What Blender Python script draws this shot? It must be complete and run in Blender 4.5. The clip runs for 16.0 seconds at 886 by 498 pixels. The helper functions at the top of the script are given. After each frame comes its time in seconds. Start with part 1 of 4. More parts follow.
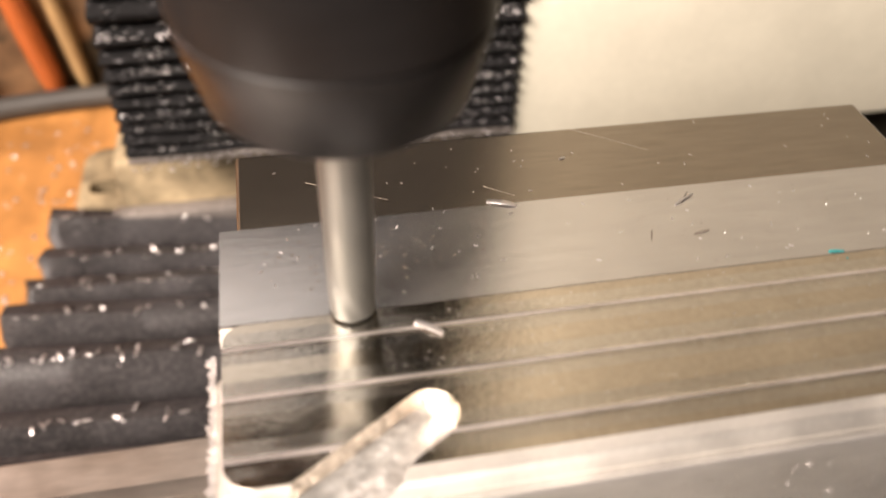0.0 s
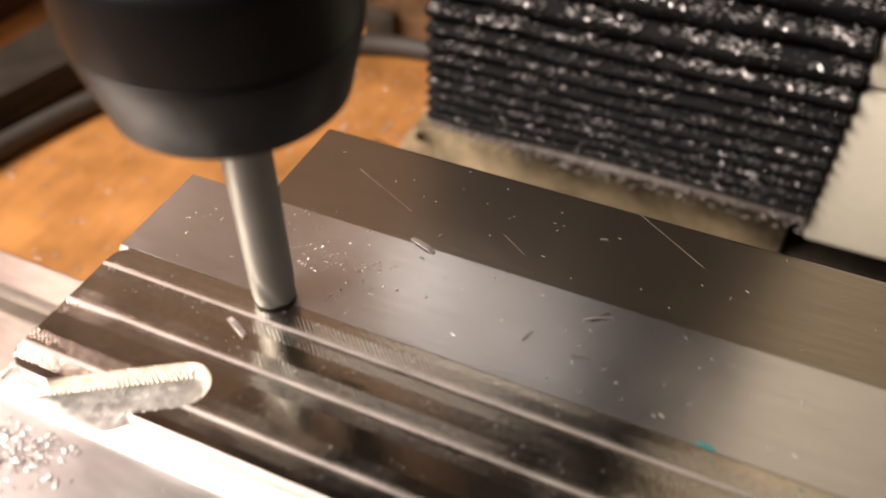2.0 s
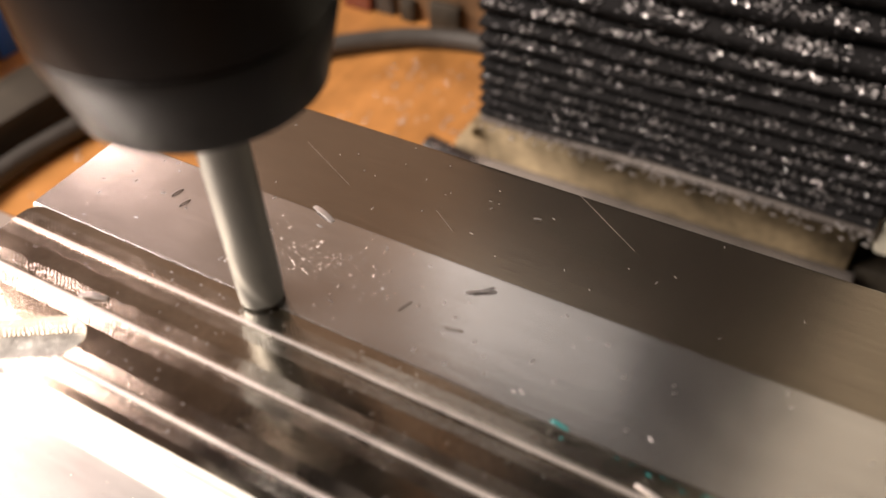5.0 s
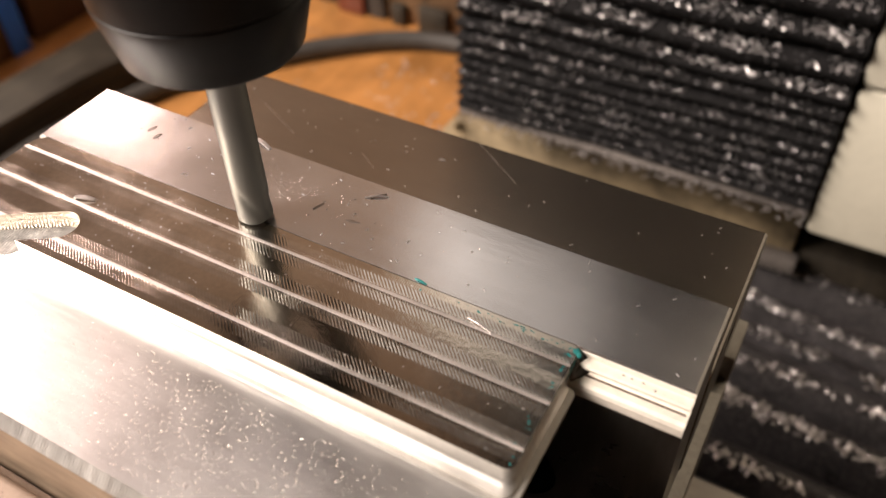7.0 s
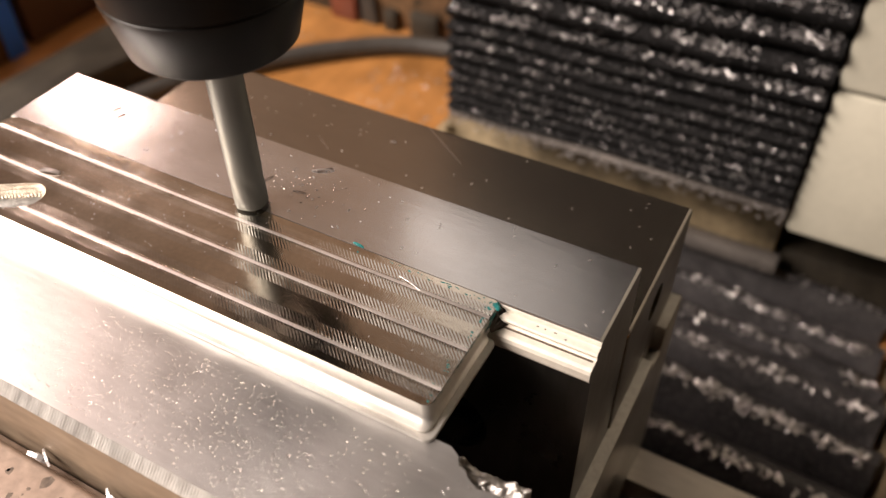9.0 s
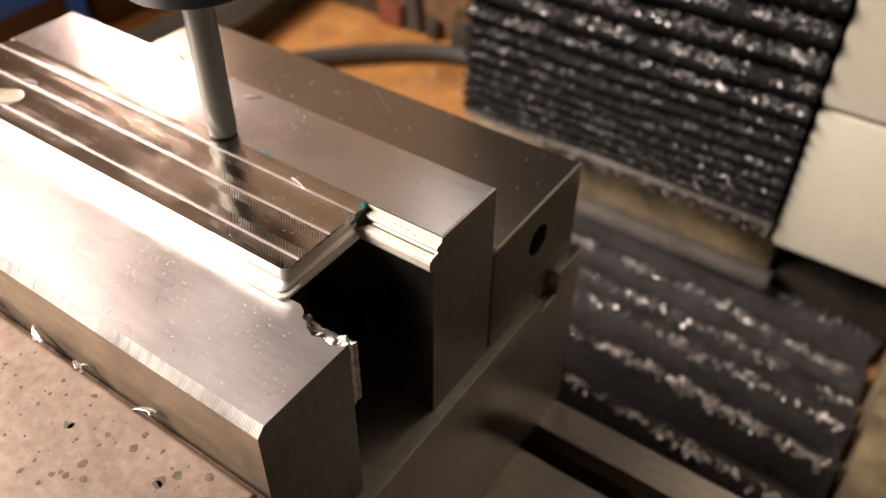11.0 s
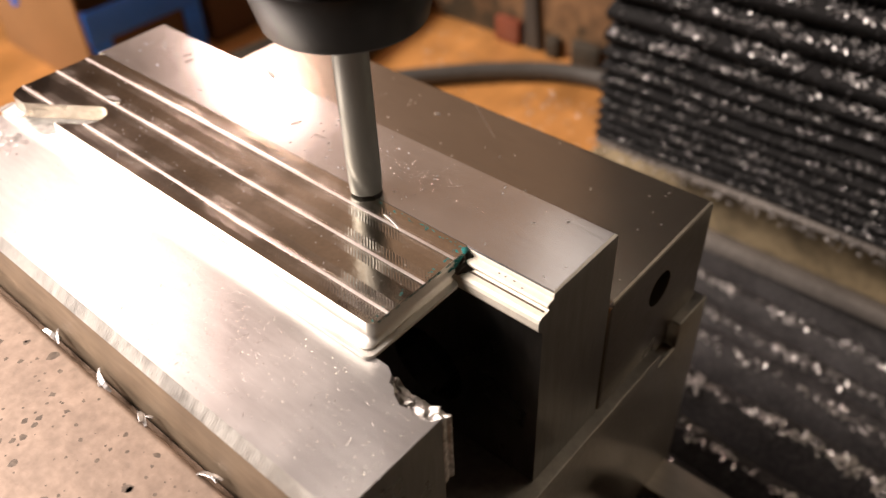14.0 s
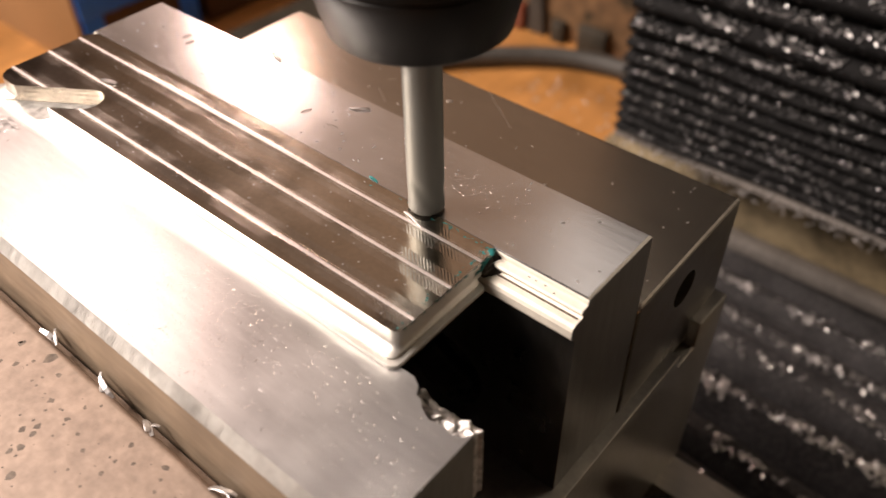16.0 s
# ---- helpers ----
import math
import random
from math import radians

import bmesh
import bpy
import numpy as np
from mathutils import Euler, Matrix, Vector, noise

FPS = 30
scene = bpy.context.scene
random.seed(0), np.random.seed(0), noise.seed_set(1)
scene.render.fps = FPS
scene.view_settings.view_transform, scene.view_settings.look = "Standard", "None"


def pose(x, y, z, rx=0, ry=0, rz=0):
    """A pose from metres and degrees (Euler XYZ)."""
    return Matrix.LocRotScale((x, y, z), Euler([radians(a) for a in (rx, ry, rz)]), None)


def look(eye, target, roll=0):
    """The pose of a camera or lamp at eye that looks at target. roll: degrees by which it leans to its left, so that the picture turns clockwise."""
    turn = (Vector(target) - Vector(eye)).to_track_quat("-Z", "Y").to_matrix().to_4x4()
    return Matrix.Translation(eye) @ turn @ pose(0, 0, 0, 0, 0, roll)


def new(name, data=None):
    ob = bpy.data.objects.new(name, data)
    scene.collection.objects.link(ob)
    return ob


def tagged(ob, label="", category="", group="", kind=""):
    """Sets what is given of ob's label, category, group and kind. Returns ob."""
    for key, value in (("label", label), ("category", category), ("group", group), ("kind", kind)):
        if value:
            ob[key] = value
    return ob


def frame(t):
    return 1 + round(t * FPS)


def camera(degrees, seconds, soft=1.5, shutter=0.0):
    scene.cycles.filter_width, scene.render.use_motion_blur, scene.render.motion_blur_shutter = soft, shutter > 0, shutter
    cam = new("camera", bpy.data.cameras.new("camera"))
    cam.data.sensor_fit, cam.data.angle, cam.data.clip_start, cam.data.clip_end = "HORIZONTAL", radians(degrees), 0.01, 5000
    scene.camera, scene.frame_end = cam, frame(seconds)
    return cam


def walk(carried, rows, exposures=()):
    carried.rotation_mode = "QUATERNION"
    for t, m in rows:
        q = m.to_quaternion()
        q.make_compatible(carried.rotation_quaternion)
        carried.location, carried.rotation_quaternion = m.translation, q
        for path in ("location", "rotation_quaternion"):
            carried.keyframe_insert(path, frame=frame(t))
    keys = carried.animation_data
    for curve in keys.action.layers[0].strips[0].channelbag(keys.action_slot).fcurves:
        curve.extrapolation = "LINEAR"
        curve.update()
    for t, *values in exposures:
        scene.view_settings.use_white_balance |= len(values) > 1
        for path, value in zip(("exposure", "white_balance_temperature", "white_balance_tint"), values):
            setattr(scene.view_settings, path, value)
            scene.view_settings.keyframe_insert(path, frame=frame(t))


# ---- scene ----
cam = camera(56.40, 16.0, soft=1.3, shutter=0.3)
CAMERA_ROWS = [
    (0, pose(0.01351, -0.10368, 0.09164, 46.245, -2.024, -11.056)),
    (0.5, pose(0.03763, -0.10860, 0.10183, 46.285, -0.856, 1.068)),
    (1, pose(0.04802, -0.11057, 0.10267, 46.331, -0.350, 6.187)),
    (1.5, pose(0.05529, -0.10047, 0.10383, 46.003, -0.881, 12.729)),
    (2, pose(0.07916, -0.09185, 0.09797, 45.552, -0.295, 23.667)),
    (2.5, pose(0.07986, -0.08406, 0.09541, 45.586, 0.069, 28.862)),
    (3, pose(0.07839, -0.08013, 0.09264, 45.296, 0.849, 29.501)),
    (3.5, pose(0.07983, -0.07882, 0.09224, 45.205, 0.998, 29.304)),
    (6, pose(0.09952, -0.08709, 0.09879, 45.270, 1.725, 28.722)),
    (6.5, pose(0.10894, -0.10058, 0.10654, 45.563, 1.137, 29.330)),
    (7, pose(0.11329, -0.10905, 0.10923, 45.895, 1.094, 29.004)),
    (7.5, pose(0.11665, -0.11602, 0.10966, 46.125, 1.040, 29.083)),
    (8, pose(0.11841, -0.11391, 0.11015, 46.208, 1.058, 28.859)),
    (8.5, pose(0.11673, -0.11405, 0.11014, 46.269, 0.900, 28.735)),
    (9, pose(0.11921, -0.11687, 0.11232, 46.401, 0.672, 28.696)),
    (11.5, pose(0.16260, -0.13051, 0.11385, 48.810, 0.208, 36.808)),
    (12, pose(0.15771, -0.11152, 0.10929, 49.254, 1.614, 38.453)),
    (12.5, pose(0.15313, -0.10156, 0.10455, 49.261, 2.293, 38.987)),
    (13, pose(0.14843, -0.10121, 0.10212, 48.938, 2.292, 39.233)),
    (13.5, pose(0.13901, -0.10766, 0.10037, 48.818, 2.267, 39.762)),
    (14, pose(0.12506, -0.11292, 0.10420, 48.858, 2.065, 40.822)),
    (14.5, pose(0.11969, -0.11371, 0.10203, 49.120, 2.270, 41.133)),
    (15, pose(0.11374, -0.11406, 0.10335, 48.874, 1.678, 40.779)),
    (15.5, pose(0.09429, -0.11641, 0.10138, 47.689, 1.227, 39.462)),
    (16, pose(0.10150, -0.11120, 0.10185, 47.284, 0.767, 40.176)),
]
# the table's feed along x, in millimetres, by the second
FEED = [(0, 0.00), (0.5, 2.20), (1, 5.05), (1.5, 8.04), (2, 10.93), (2.5, 14.01), (3, 16.75), (3.5, 20.05), (6, 36.14), (6.5, 38.74), (7, 41.28), (7.5, 43.87), (8, 46.69), (8.5, 49.53), (9, 52.62), (11.5, 67.71), (12, 70.24), (12.5, 73.11), (13, 76.37), (13.5, 79.42), (14, 82.34), (14.5, 85.02), (15, 87.85), (15.5, 90.69), (16, 93.43)]
EXPOSURES = [(0, 0.68), (0.5, 0.55), (1.5, 0.2), (2.5, -0.02), (6, 0.04), (8, -0.05), (9, -0.08), (11.5, 0.02), (12.5, 0.08), (13.5, 0.12), (14.5, -0.08), (16, -0.12)]
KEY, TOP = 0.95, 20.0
AXIS = (19.3, -20.7)      # the spindle's axis, in millimetres
TOOL_R = 3.5              # the end mill's radius
# depth of field of a phone lens held close
cam.data.dof.use_dof = True
cam.data.dof.focus_distance = 0.162
cam.data.dof.aperture_fstop = 14.5
walk(cam, CAMERA_ROWS, EXPOSURES)

# ---- world and lamps ----
world = bpy.data.worlds.new("room_air")
scene.world = world
world.use_nodes = True
world.node_tree.nodes["Background"].inputs[0].default_value = (1.0, 0.8, 0.6, 1)
world.node_tree.nodes["Background"].inputs[1].default_value = 0.02


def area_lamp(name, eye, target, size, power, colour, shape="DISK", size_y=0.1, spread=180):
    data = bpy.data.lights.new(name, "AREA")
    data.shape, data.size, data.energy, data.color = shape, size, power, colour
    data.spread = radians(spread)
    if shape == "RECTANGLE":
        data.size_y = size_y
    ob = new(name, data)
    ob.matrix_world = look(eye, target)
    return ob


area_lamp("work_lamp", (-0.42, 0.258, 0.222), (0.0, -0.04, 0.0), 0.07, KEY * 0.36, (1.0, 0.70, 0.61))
# unseen second lamp, added to whiten the front jaw's top
area_lamp("jaw_highlight_lamp", (-0.51, 0.09, 0.44), (0.0, -0.05, 0.0), 0.11, KEY * 0.64, (1.0, 0.71, 0.61))
area_lamp("ceiling_lamp", (-1.15, -0.85, 1.2), (0.05, 0.05, -0.1), 1.2, TOP, (1.0, 0.855, 0.755), "RECTANGLE", 0.8, 74)

MM = 0.001


# ---- materials ----
def material(name, base, rough=0.5, metal=0.0, grain=300.0, vary=0.12, blotch=25.0, stain=0.15, bump=0.1,
             stretch=(1, 1, 1), rough_vary=0.1, per_object=0.0, coat=0.0, spec=0.5):
    """A surface with variation at two scales: fine grain and broad stains, in colour, gloss and relief."""
    m = bpy.data.materials.new(name)
    m.use_nodes = True
    n, l = m.node_tree.nodes, m.node_tree.links
    b = n["Principled BSDF"]
    co = n.new("ShaderNodeTexCoord")
    mp = n.new("ShaderNodeMapping")
    mp.inputs["Scale"].default_value = stretch
    l.new(co.outputs["Object"], mp.inputs[0])
    fine, broad = n.new("ShaderNodeTexNoise"), n.new("ShaderNodeTexNoise")
    fine.inputs["Scale"].default_value, fine.inputs["Detail"].default_value = grain, 5
    broad.inputs["Scale"].default_value, broad.inputs["Detail"].default_value = blotch, 6
    broad.inputs["Roughness"].default_value = 0.62
    l.new(mp.outputs[0], fine.inputs[0]), l.new(co.outputs["Object"], broad.inputs[0])

    def ramp(source, low, high):
        r = n.new("ShaderNodeMapRange")
        r.inputs[1].default_value, r.inputs[2].default_value = 0.3, 0.7
        r.inputs[3].default_value, r.inputs[4].default_value = low, high
        l.new(source, r.inputs[0])
        return r.outputs[0]

    def times_(a, b_):
        k = n.new("ShaderNodeMath")
        k.operation = "MULTIPLY"
        l.new(a, k.inputs[0]), l.new(b_, k.inputs[1])
        return k.outputs[0]

    value = times_(ramp(fine.outputs[0], 1 - vary, 1 + vary), ramp(broad.outputs[0], 1 - stain, 1 + stain))
    if per_object:
        info = n.new("ShaderNodeObjectInfo")
        r = n.new("ShaderNodeMapRange")
        r.inputs[3].default_value, r.inputs[4].default_value = 1 - per_object, 1 + per_object
        l.new(info.outputs["Random"], r.inputs[0])
        value = times_(value, r.outputs[0])
    mix = n.new("ShaderNodeVectorMath")
    mix.operation = "SCALE"
    mix.inputs[0].default_value = base[:3]
    l.new(value, mix.inputs["Scale"])
    l.new(mix.outputs[0], b.inputs["Base Color"])
    b.inputs["Metallic"].default_value = metal
    b.inputs["Coat Weight"].default_value = coat
    b.inputs["Specular IOR Level"].default_value = spec
    l.new(ramp(broad.outputs[0], max(rough - rough_vary, 0.03), min(rough + rough_vary, 1)), b.inputs["Roughness"])
    if bump:
        bp = n.new("ShaderNodeBump")
        bp.inputs["Strength"].default_value, bp.inputs["Distance"].default_value = bump, 0.0004
        l.new(fine.outputs[0], bp.inputs["Height"])
        l.new(bp.outputs[0], b.inputs["Normal"])
    return m


def add_hatch(m, pitch, strength, distort=0.0, axis="X", rings=False, centre=(0, 0, 0)):
    """Fine regular tool marks on top of a material's relief."""
    n, l = m.node_tree.nodes, m.node_tree.links
    b = n["Principled BSDF"]
    co, mp, w, bp = (n.new("ShaderNode" + k) for k in ("TexCoord", "Mapping", "TexWave", "Bump"))
    mp.inputs["Location"].default_value = centre
    w.wave_type = "RINGS" if rings else "BANDS"
    if not rings:
        w.bands_direction = axis
    w.inputs["Scale"].default_value = 0.314 / pitch
    w.inputs["Distortion"].default_value, w.inputs["Detail"].default_value = distort, 1
    bp.inputs["Strength"].default_value, bp.inputs["Distance"].default_value = strength, 0.0002
    l.new(co.outputs["Object"], mp.inputs[0]), l.new(mp.outputs[0], w.inputs[0]), l.new(w.outputs[1], bp.inputs["Height"])
    old = b.inputs["Normal"].links
    if old:
        l.new(old[0].from_socket, bp.inputs["Normal"])
    l.new(bp.outputs[0], b.inputs["Normal"])
    return m


def dusted(m, scale, low, high, colour):
    """Fine metal dust caught on a cloth: specks with gaps between them."""
    n, l = m.node_tree.nodes, m.node_tree.links
    b = n["Principled BSDF"]
    co, tex, cut_, mix = n.new("ShaderNodeTexCoord"), n.new("ShaderNodeTexNoise"), n.new("ShaderNodeMapRange"), n.new("ShaderNodeMix")
    tex.inputs["Scale"].default_value, tex.inputs["Detail"].default_value = scale, 3
    cut_.inputs[1].default_value, cut_.inputs[2].default_value = low, high
    mix.data_type = "RGBA"
    l.new(co.outputs["Object"], tex.inputs[0]), l.new(tex.outputs[0], cut_.inputs[0]), l.new(cut_.outputs[0], mix.inputs[0])
    l.new(b.inputs["Base Color"].links[0].from_socket, mix.inputs[6])
    mix.inputs[7].default_value = (*colour, 1)
    l.new(mix.outputs[2], b.inputs["Base Color"])
    return m


JAW = material("soft_jaw_aluminium", (0.68, 0.675, 0.675), 0.34, 0.95, 700, 0.06, 40, 0.07, 0.08, (0.2, 1, 1), 0.05)
REAR_JAW = material("smooth_jaw_aluminium", (0.71, 0.70, 0.70), 0.22, 0.97, 700, 0.05, 45, 0.06, 0.04, (0.12, 1, 1), 0.04)
FLOOR_CUT = add_hatch(material("milled_aluminium", (0.68, 0.615, 0.525), 0.135, 1.0, 900, 0.08, 60, 0.10, 0.05, (1, 1, 1), 0.03),
                      0.00045, 0.04, 2.0, "X")
SHOULDER_CUT = add_hatch(material("tool_shoulder_marks", (0.72, 0.68, 0.62), 0.15, 1.0, 900, 0.08, 60, 0.10, 0.05), 0.0004, 0.11, 1.0, "DIAGONAL")
RIDGE_CUT = add_hatch(material("tool_overlap_marks", (0.88, 0.83, 0.80), 0.46, 1, 900, 0.06, 60, 0.06, 0.05), 0.00045, 0.12, 1.2, "DIAGONAL")
HATCH_CUT = material("cutter_arc_marks", (0.66, 0.60, 0.53), 0.30, 1, 900, 0.08, 60, 0.1, 0.05)
KNURL = add_hatch(material("knurled_aluminium", (0.72, 0.70, 0.67), 0.4, 1, 900, 0.06, 60, 0.06, 0.05), 0.0006, 0.5, 0.3, "X")
WALL_CUT = add_hatch(material("milled_wall", (0.78, 0.75, 0.70), 0.45, 0.9, 900, 0.04, 50, 0.05, 0.04), 0.0006, 0.04, 0.5, "Z")
STEP_CUT = material("matte_step_cut", (0.82, 0.77, 0.68), 0.6, 0.35, 700, 0.05, 90, 0.12, 0.1)
SLOT_CUT = add_hatch(material("scored_slot_floor", (0.78, 0.77, 0.75), 0.42, 0.86, 900, 0.15, 260, 0.2, 0.35), 0.0006, 0.5, 3.0, "X")
SLOT_WALL = add_hatch(material("slot_wall", (0.66, 0.58, 0.48), 0.24, 1, 900, 0.10, 120, 0.2, 0.10), 0.0012, 0.12, 1.0, "Z")
# darker copy of the jaw aluminium: reflected dark surroundings put into the colour
JAW_SHADED = material("shaded_jaw_aluminium", (0.20, 0.193, 0.188), 0.34, 1, 500, 0.1, 40, 0.15, 0.2, (1, 1, 0.2))
# brown stains, with the moving jaw's brown reflection put into the colour
BROWN_FACE = material("stained_reflecting_face", (0.33, 0.26, 0.19), 0.55, 0.5, 500, 0.12, 60, 0.28, 0.2, (0.2, 1, 1))
DARK_GLOSS = material("dark_glossy_metal", (0.10, 0.09, 0.08), 0.30, 0.85, 800, 0.3, 150, 0.4, 0.4)
TORN = material("torn_aluminium", (0.50, 0.48, 0.46), 0.42, 1, 900, 0.35, 200, 0.4, 0.9)
STEEL = material("ground_steel", (0.35, 0.305, 0.25), 0.25, 0.96, 900, 0.08, 14, 0.05, 0.04, (0.1, 1, 1), 0.025)
STEEL_SIDE = material("dull_steel", (0.36, 0.345, 0.325), 0.38, 1, 600, 0.10, 30, 0.15, 0.12)
# fixed jaw's end: the dark room it reflects is put into the colour
STEEL_SHADED_END = material("shaded_steel_end", (0.14, 0.122, 0.108), 0.36, 1, 600, 0.10, 30, 0.15, 0.12)
CAST = material("oily_cast_iron", (0.36, 0.275, 0.225), 0.58, 0.35, 500, 0.16, 45, 0.18, 0.25)
PIT = material("dark_pit", (0.13, 0.10, 0.08), 0.5, 0.3, 800, 0.3, 100, 0.3, 0.3)
TABLE = material("table_steel", (0.52, 0.48, 0.44), 0.36, 0.9, 400, 0.10, 30, 0.15, 0.12, (0.2, 1, 1))
BLACK_OXIDE = material("black_oxide_nut", (0.0095, 0.0092, 0.0096), 0.40, 0.0, 500, 0.15, 60, 0.15, 0.05, (1, 1, 1), 0.06, spec=0.19)
GREY_CHIP = material("oily_aluminium_chip", (0.52, 0.50, 0.50), 0.42, 0.8, 900, 0.1, 300, 0.15, 0.1)
BRIGHT = material("bright_spindle_steel", (0.80, 0.78, 0.76), 0.38, 1, 600, 0.05, 30, 0.06, 0.03, (1, 1, 0.1), 0.05)
NOSE = material("satin_spindle_steel", (0.88, 0.86, 0.85), 0.30, 0.35, 600, 0.05, 30, 0.08, 0.03, (1, 1, 0.1), 0.05)
CARBIDE = material("carbide", (0.22, 0.222, 0.21), 0.58, 1, 700, 0.06, 60, 0.08, 0.05, (1, 1, 0.1), 0.05)
RUBBER = dusted(material("black_bellows_cloth", (0.008, 0.0077, 0.008), 0.7, 0, 900, 0.3, 40, 0.35, 0.5, spec=0.09), 420, 0.63, 0.72, (0.13, 0.125, 0.13))
SADDLE_CLOTH = dusted(material("black_saddle_cloth", (0.07, 0.066, 0.068), 0.36, 0, 900, 0.3, 40, 0.4, 0.4, spec=0.6), 520, 0.46, 0.80, (0.17, 0.155, 0.155))
CREAM = material("cream_machine_paint", (0.50, 0.475, 0.39), 0.42, 0, 250, 0.03, 14, 0.08, 0.06)
GREY_PAINT = material("grey_machine_paint", (0.42, 0.445, 0.46), 0.45, 0, 250, 0.04, 14, 0.1, 0.06)
HEAD_SHADE = material("shaded_head_paint", (0.035, 0.032, 0.030), 0.5, 0, 250, 0.06, 14, 0.1, 0.06)
OLD_CREAM = material("stained_cream_casting", (0.21, 0.165, 0.10), 0.55, 0, 200, 0.15, 38, 0.7, 0.25)
GREY_EDGE = material("grey_edge_strip", (0.20, 0.18, 0.165), 0.5, 0.4, 400, 0.15, 40, 0.2, 0.3)
CABLE = material("grey_rubber_cable", (0.045, 0.042, 0.038), 0.5, 0, 300, 0.12, 40, 0.15, 0.1)
DARK_BAR = material("dark_wooden_bar", (0.030, 0.024, 0.016), 0.6, 0, 200, 0.3, 20, 0.4, 0.3, (1, 0.1, 1))
WALLBOARD = dusted(dusted(material("mottled_workshop_wall", (0.15, 0.085, 0.04), 0.75, 0, 60, 0.3, 22, 0.7, 0.3), 38, 0.50, 0.62, (0.035, 0.025, 0.012)), 26, 0.60, 0.68, (0.20, 0.055, 0.03))
TAN_WALL = material("light_tan_wall", (0.17, 0.105, 0.06), 0.75, 0, 40, 0.06, 5, 0.2, 0.1)
ROOM = material("tan_room_wall", (0.15, 0.105, 0.075), 0.8, 0, 30, 0.05, 2, 0.15, 0.05)
CARDBOARD = material("cardboard", (0.36, 0.20, 0.085), 0.75, 0, 250, 0.06, 12, 0.10, 0.1)
DARK_SHADED_CARD = material("dark_shaded_cardboard", (0.10, 0.048, 0.02), 0.8, 0, 250, 0.08, 12, 0.15, 0.1)
BLUE = material("blue_tape", (0.03, 0.17, 0.72), 0.42, 0, 300, 0.05, 20, 0.1, 0.05)
ORANGE = material("reddish_wood", (0.15, 0.04, 0.02), 0.4, 0, 200, 0.08, 20, 0.15, 0.05)
ORANGE_PAINT = material("orange_paint", (0.34, 0.085, 0.018), 0.45, 0, 200, 0.08, 20, 0.2, 0.05)
PALE_WOOD = material("pale_wood", (0.28, 0.18, 0.08), 0.55, 0, 200, 0.2, 30, 0.2, 0.2, (1, 1, 0.1))
TEAL = material("teal_layout_ink", (0.025, 0.20, 0.20), 0.35, 0.3, 900, 0.3, 200, 0.3, 0.3)
CHIP = material("aluminium_chip", (0.64, 0.61, 0.60), 0.36, 0.85, 900, 0.06, 300, 0.08, 0.1)
OIL = material("oil_drop", (0.60, 0.55, 0.51), 0.18, 0.85, 400, 0.05, 200, 0.05, 0.0)


def bench_wood():
    m = material("varnished_plywood", (0.43, 0.20, 0.06), 0.42, 0, 120, 0.14, 22, 0.34, 0.1, (1.0, 0.08, 1), coat=0.15)
    return m


BENCH = bench_wood()


# ---- mesh helpers (coordinates in millimetres of the place) ----
def part(name, bm, mat, parent, label=""):
    """Links a bmesh as one mesh object under a thing or a part."""
    me = bpy.data.meshes.new(name)
    bm.to_mesh(me)
    bm.free()
    for one in (mat if isinstance(mat, (list, tuple)) else [mat]):
        me.materials.append(one)
    ob = new(name, me)
    if parent is not None:
        ob.parent = parent
        ob.matrix_parent_inverse = Matrix.Translation(-origin_of(parent))
    if label:
        ob["label"] = label
    return ob


def origin_of(ob):
    """Where a thing's own origin stands; parts keep theirs at the place's zero."""
    return Vector(ob.location) if ob.parent is None else Vector((0, 0, 0))


def empty(name, x, y, z, label, category, **tags):
    ob = new(name)
    ob.location = Vector((x, y, z)) * MM
    return tagged(ob, label, category, **tags)


def smooth(bm, angle=40):
    for f in bm.faces:
        f.smooth = True
    for e in bm.edges:
        if len(e.link_faces) == 2 and e.calc_face_angle(0) > radians(angle):
            e.smooth = False
    return bm


def box(x0, x1, y0, y1, z0, z1, bevel=0.0, bm=None, segments=2):
    own = bmesh.new()
    bmesh.ops.create_cube(own, size=1)
    for v in own.verts:
        v.co = Vector(((x0 + x1) / 2 + v.co.x * (x1 - x0), (y0 + y1) / 2 + v.co.y * (y1 - y0), (z0 + z1) / 2 + v.co.z * (z1 - z0))) * MM
    if bevel:
        bmesh.ops.bevel(own, geom=list(own.edges), offset=bevel * MM, segments=segments, affect="EDGES", profile=0.5)
        smooth(own, 35)
    if bm is None:
        return own
    join(bm, own)
    return bm


def join(bm, other):
    me = bpy.data.meshes.new("scratch")
    other.to_mesh(me)
    other.free()
    bm.from_mesh(me)
    bpy.data.meshes.remove(me)


def prism(points, axis, a, b, bevel=0.0):
    """An outline of (u, v) pairs swept from a to b along an axis: along x (u, v) is (y, z), along z it is (x, y)."""
    bm = bmesh.new()

    def at(u, v, w):
        return Vector({"x": (w, u, v), "y": (u, w, v), "z": (u, v, w)}[axis]) * MM

    lo = [bm.verts.new(at(u, v, a)) for u, v in points]
    hi = [bm.verts.new(at(u, v, b)) for u, v in points]
    k = len(points)
    bm.faces.new(lo), bm.faces.new(hi)
    for i in range(k):
        bm.faces.new((lo[i], lo[(i + 1) % k], hi[(i + 1) % k], hi[i]))
    bmesh.ops.recalc_face_normals(bm, faces=bm.faces)
    if bevel:
        bmesh.ops.bevel(bm, geom=[e for e in bm.edges if e.calc_face_angle(0) > 0.5], offset=bevel * MM, segments=2, affect="EDGES", profile=0.5)
    return smooth(bm, 30)


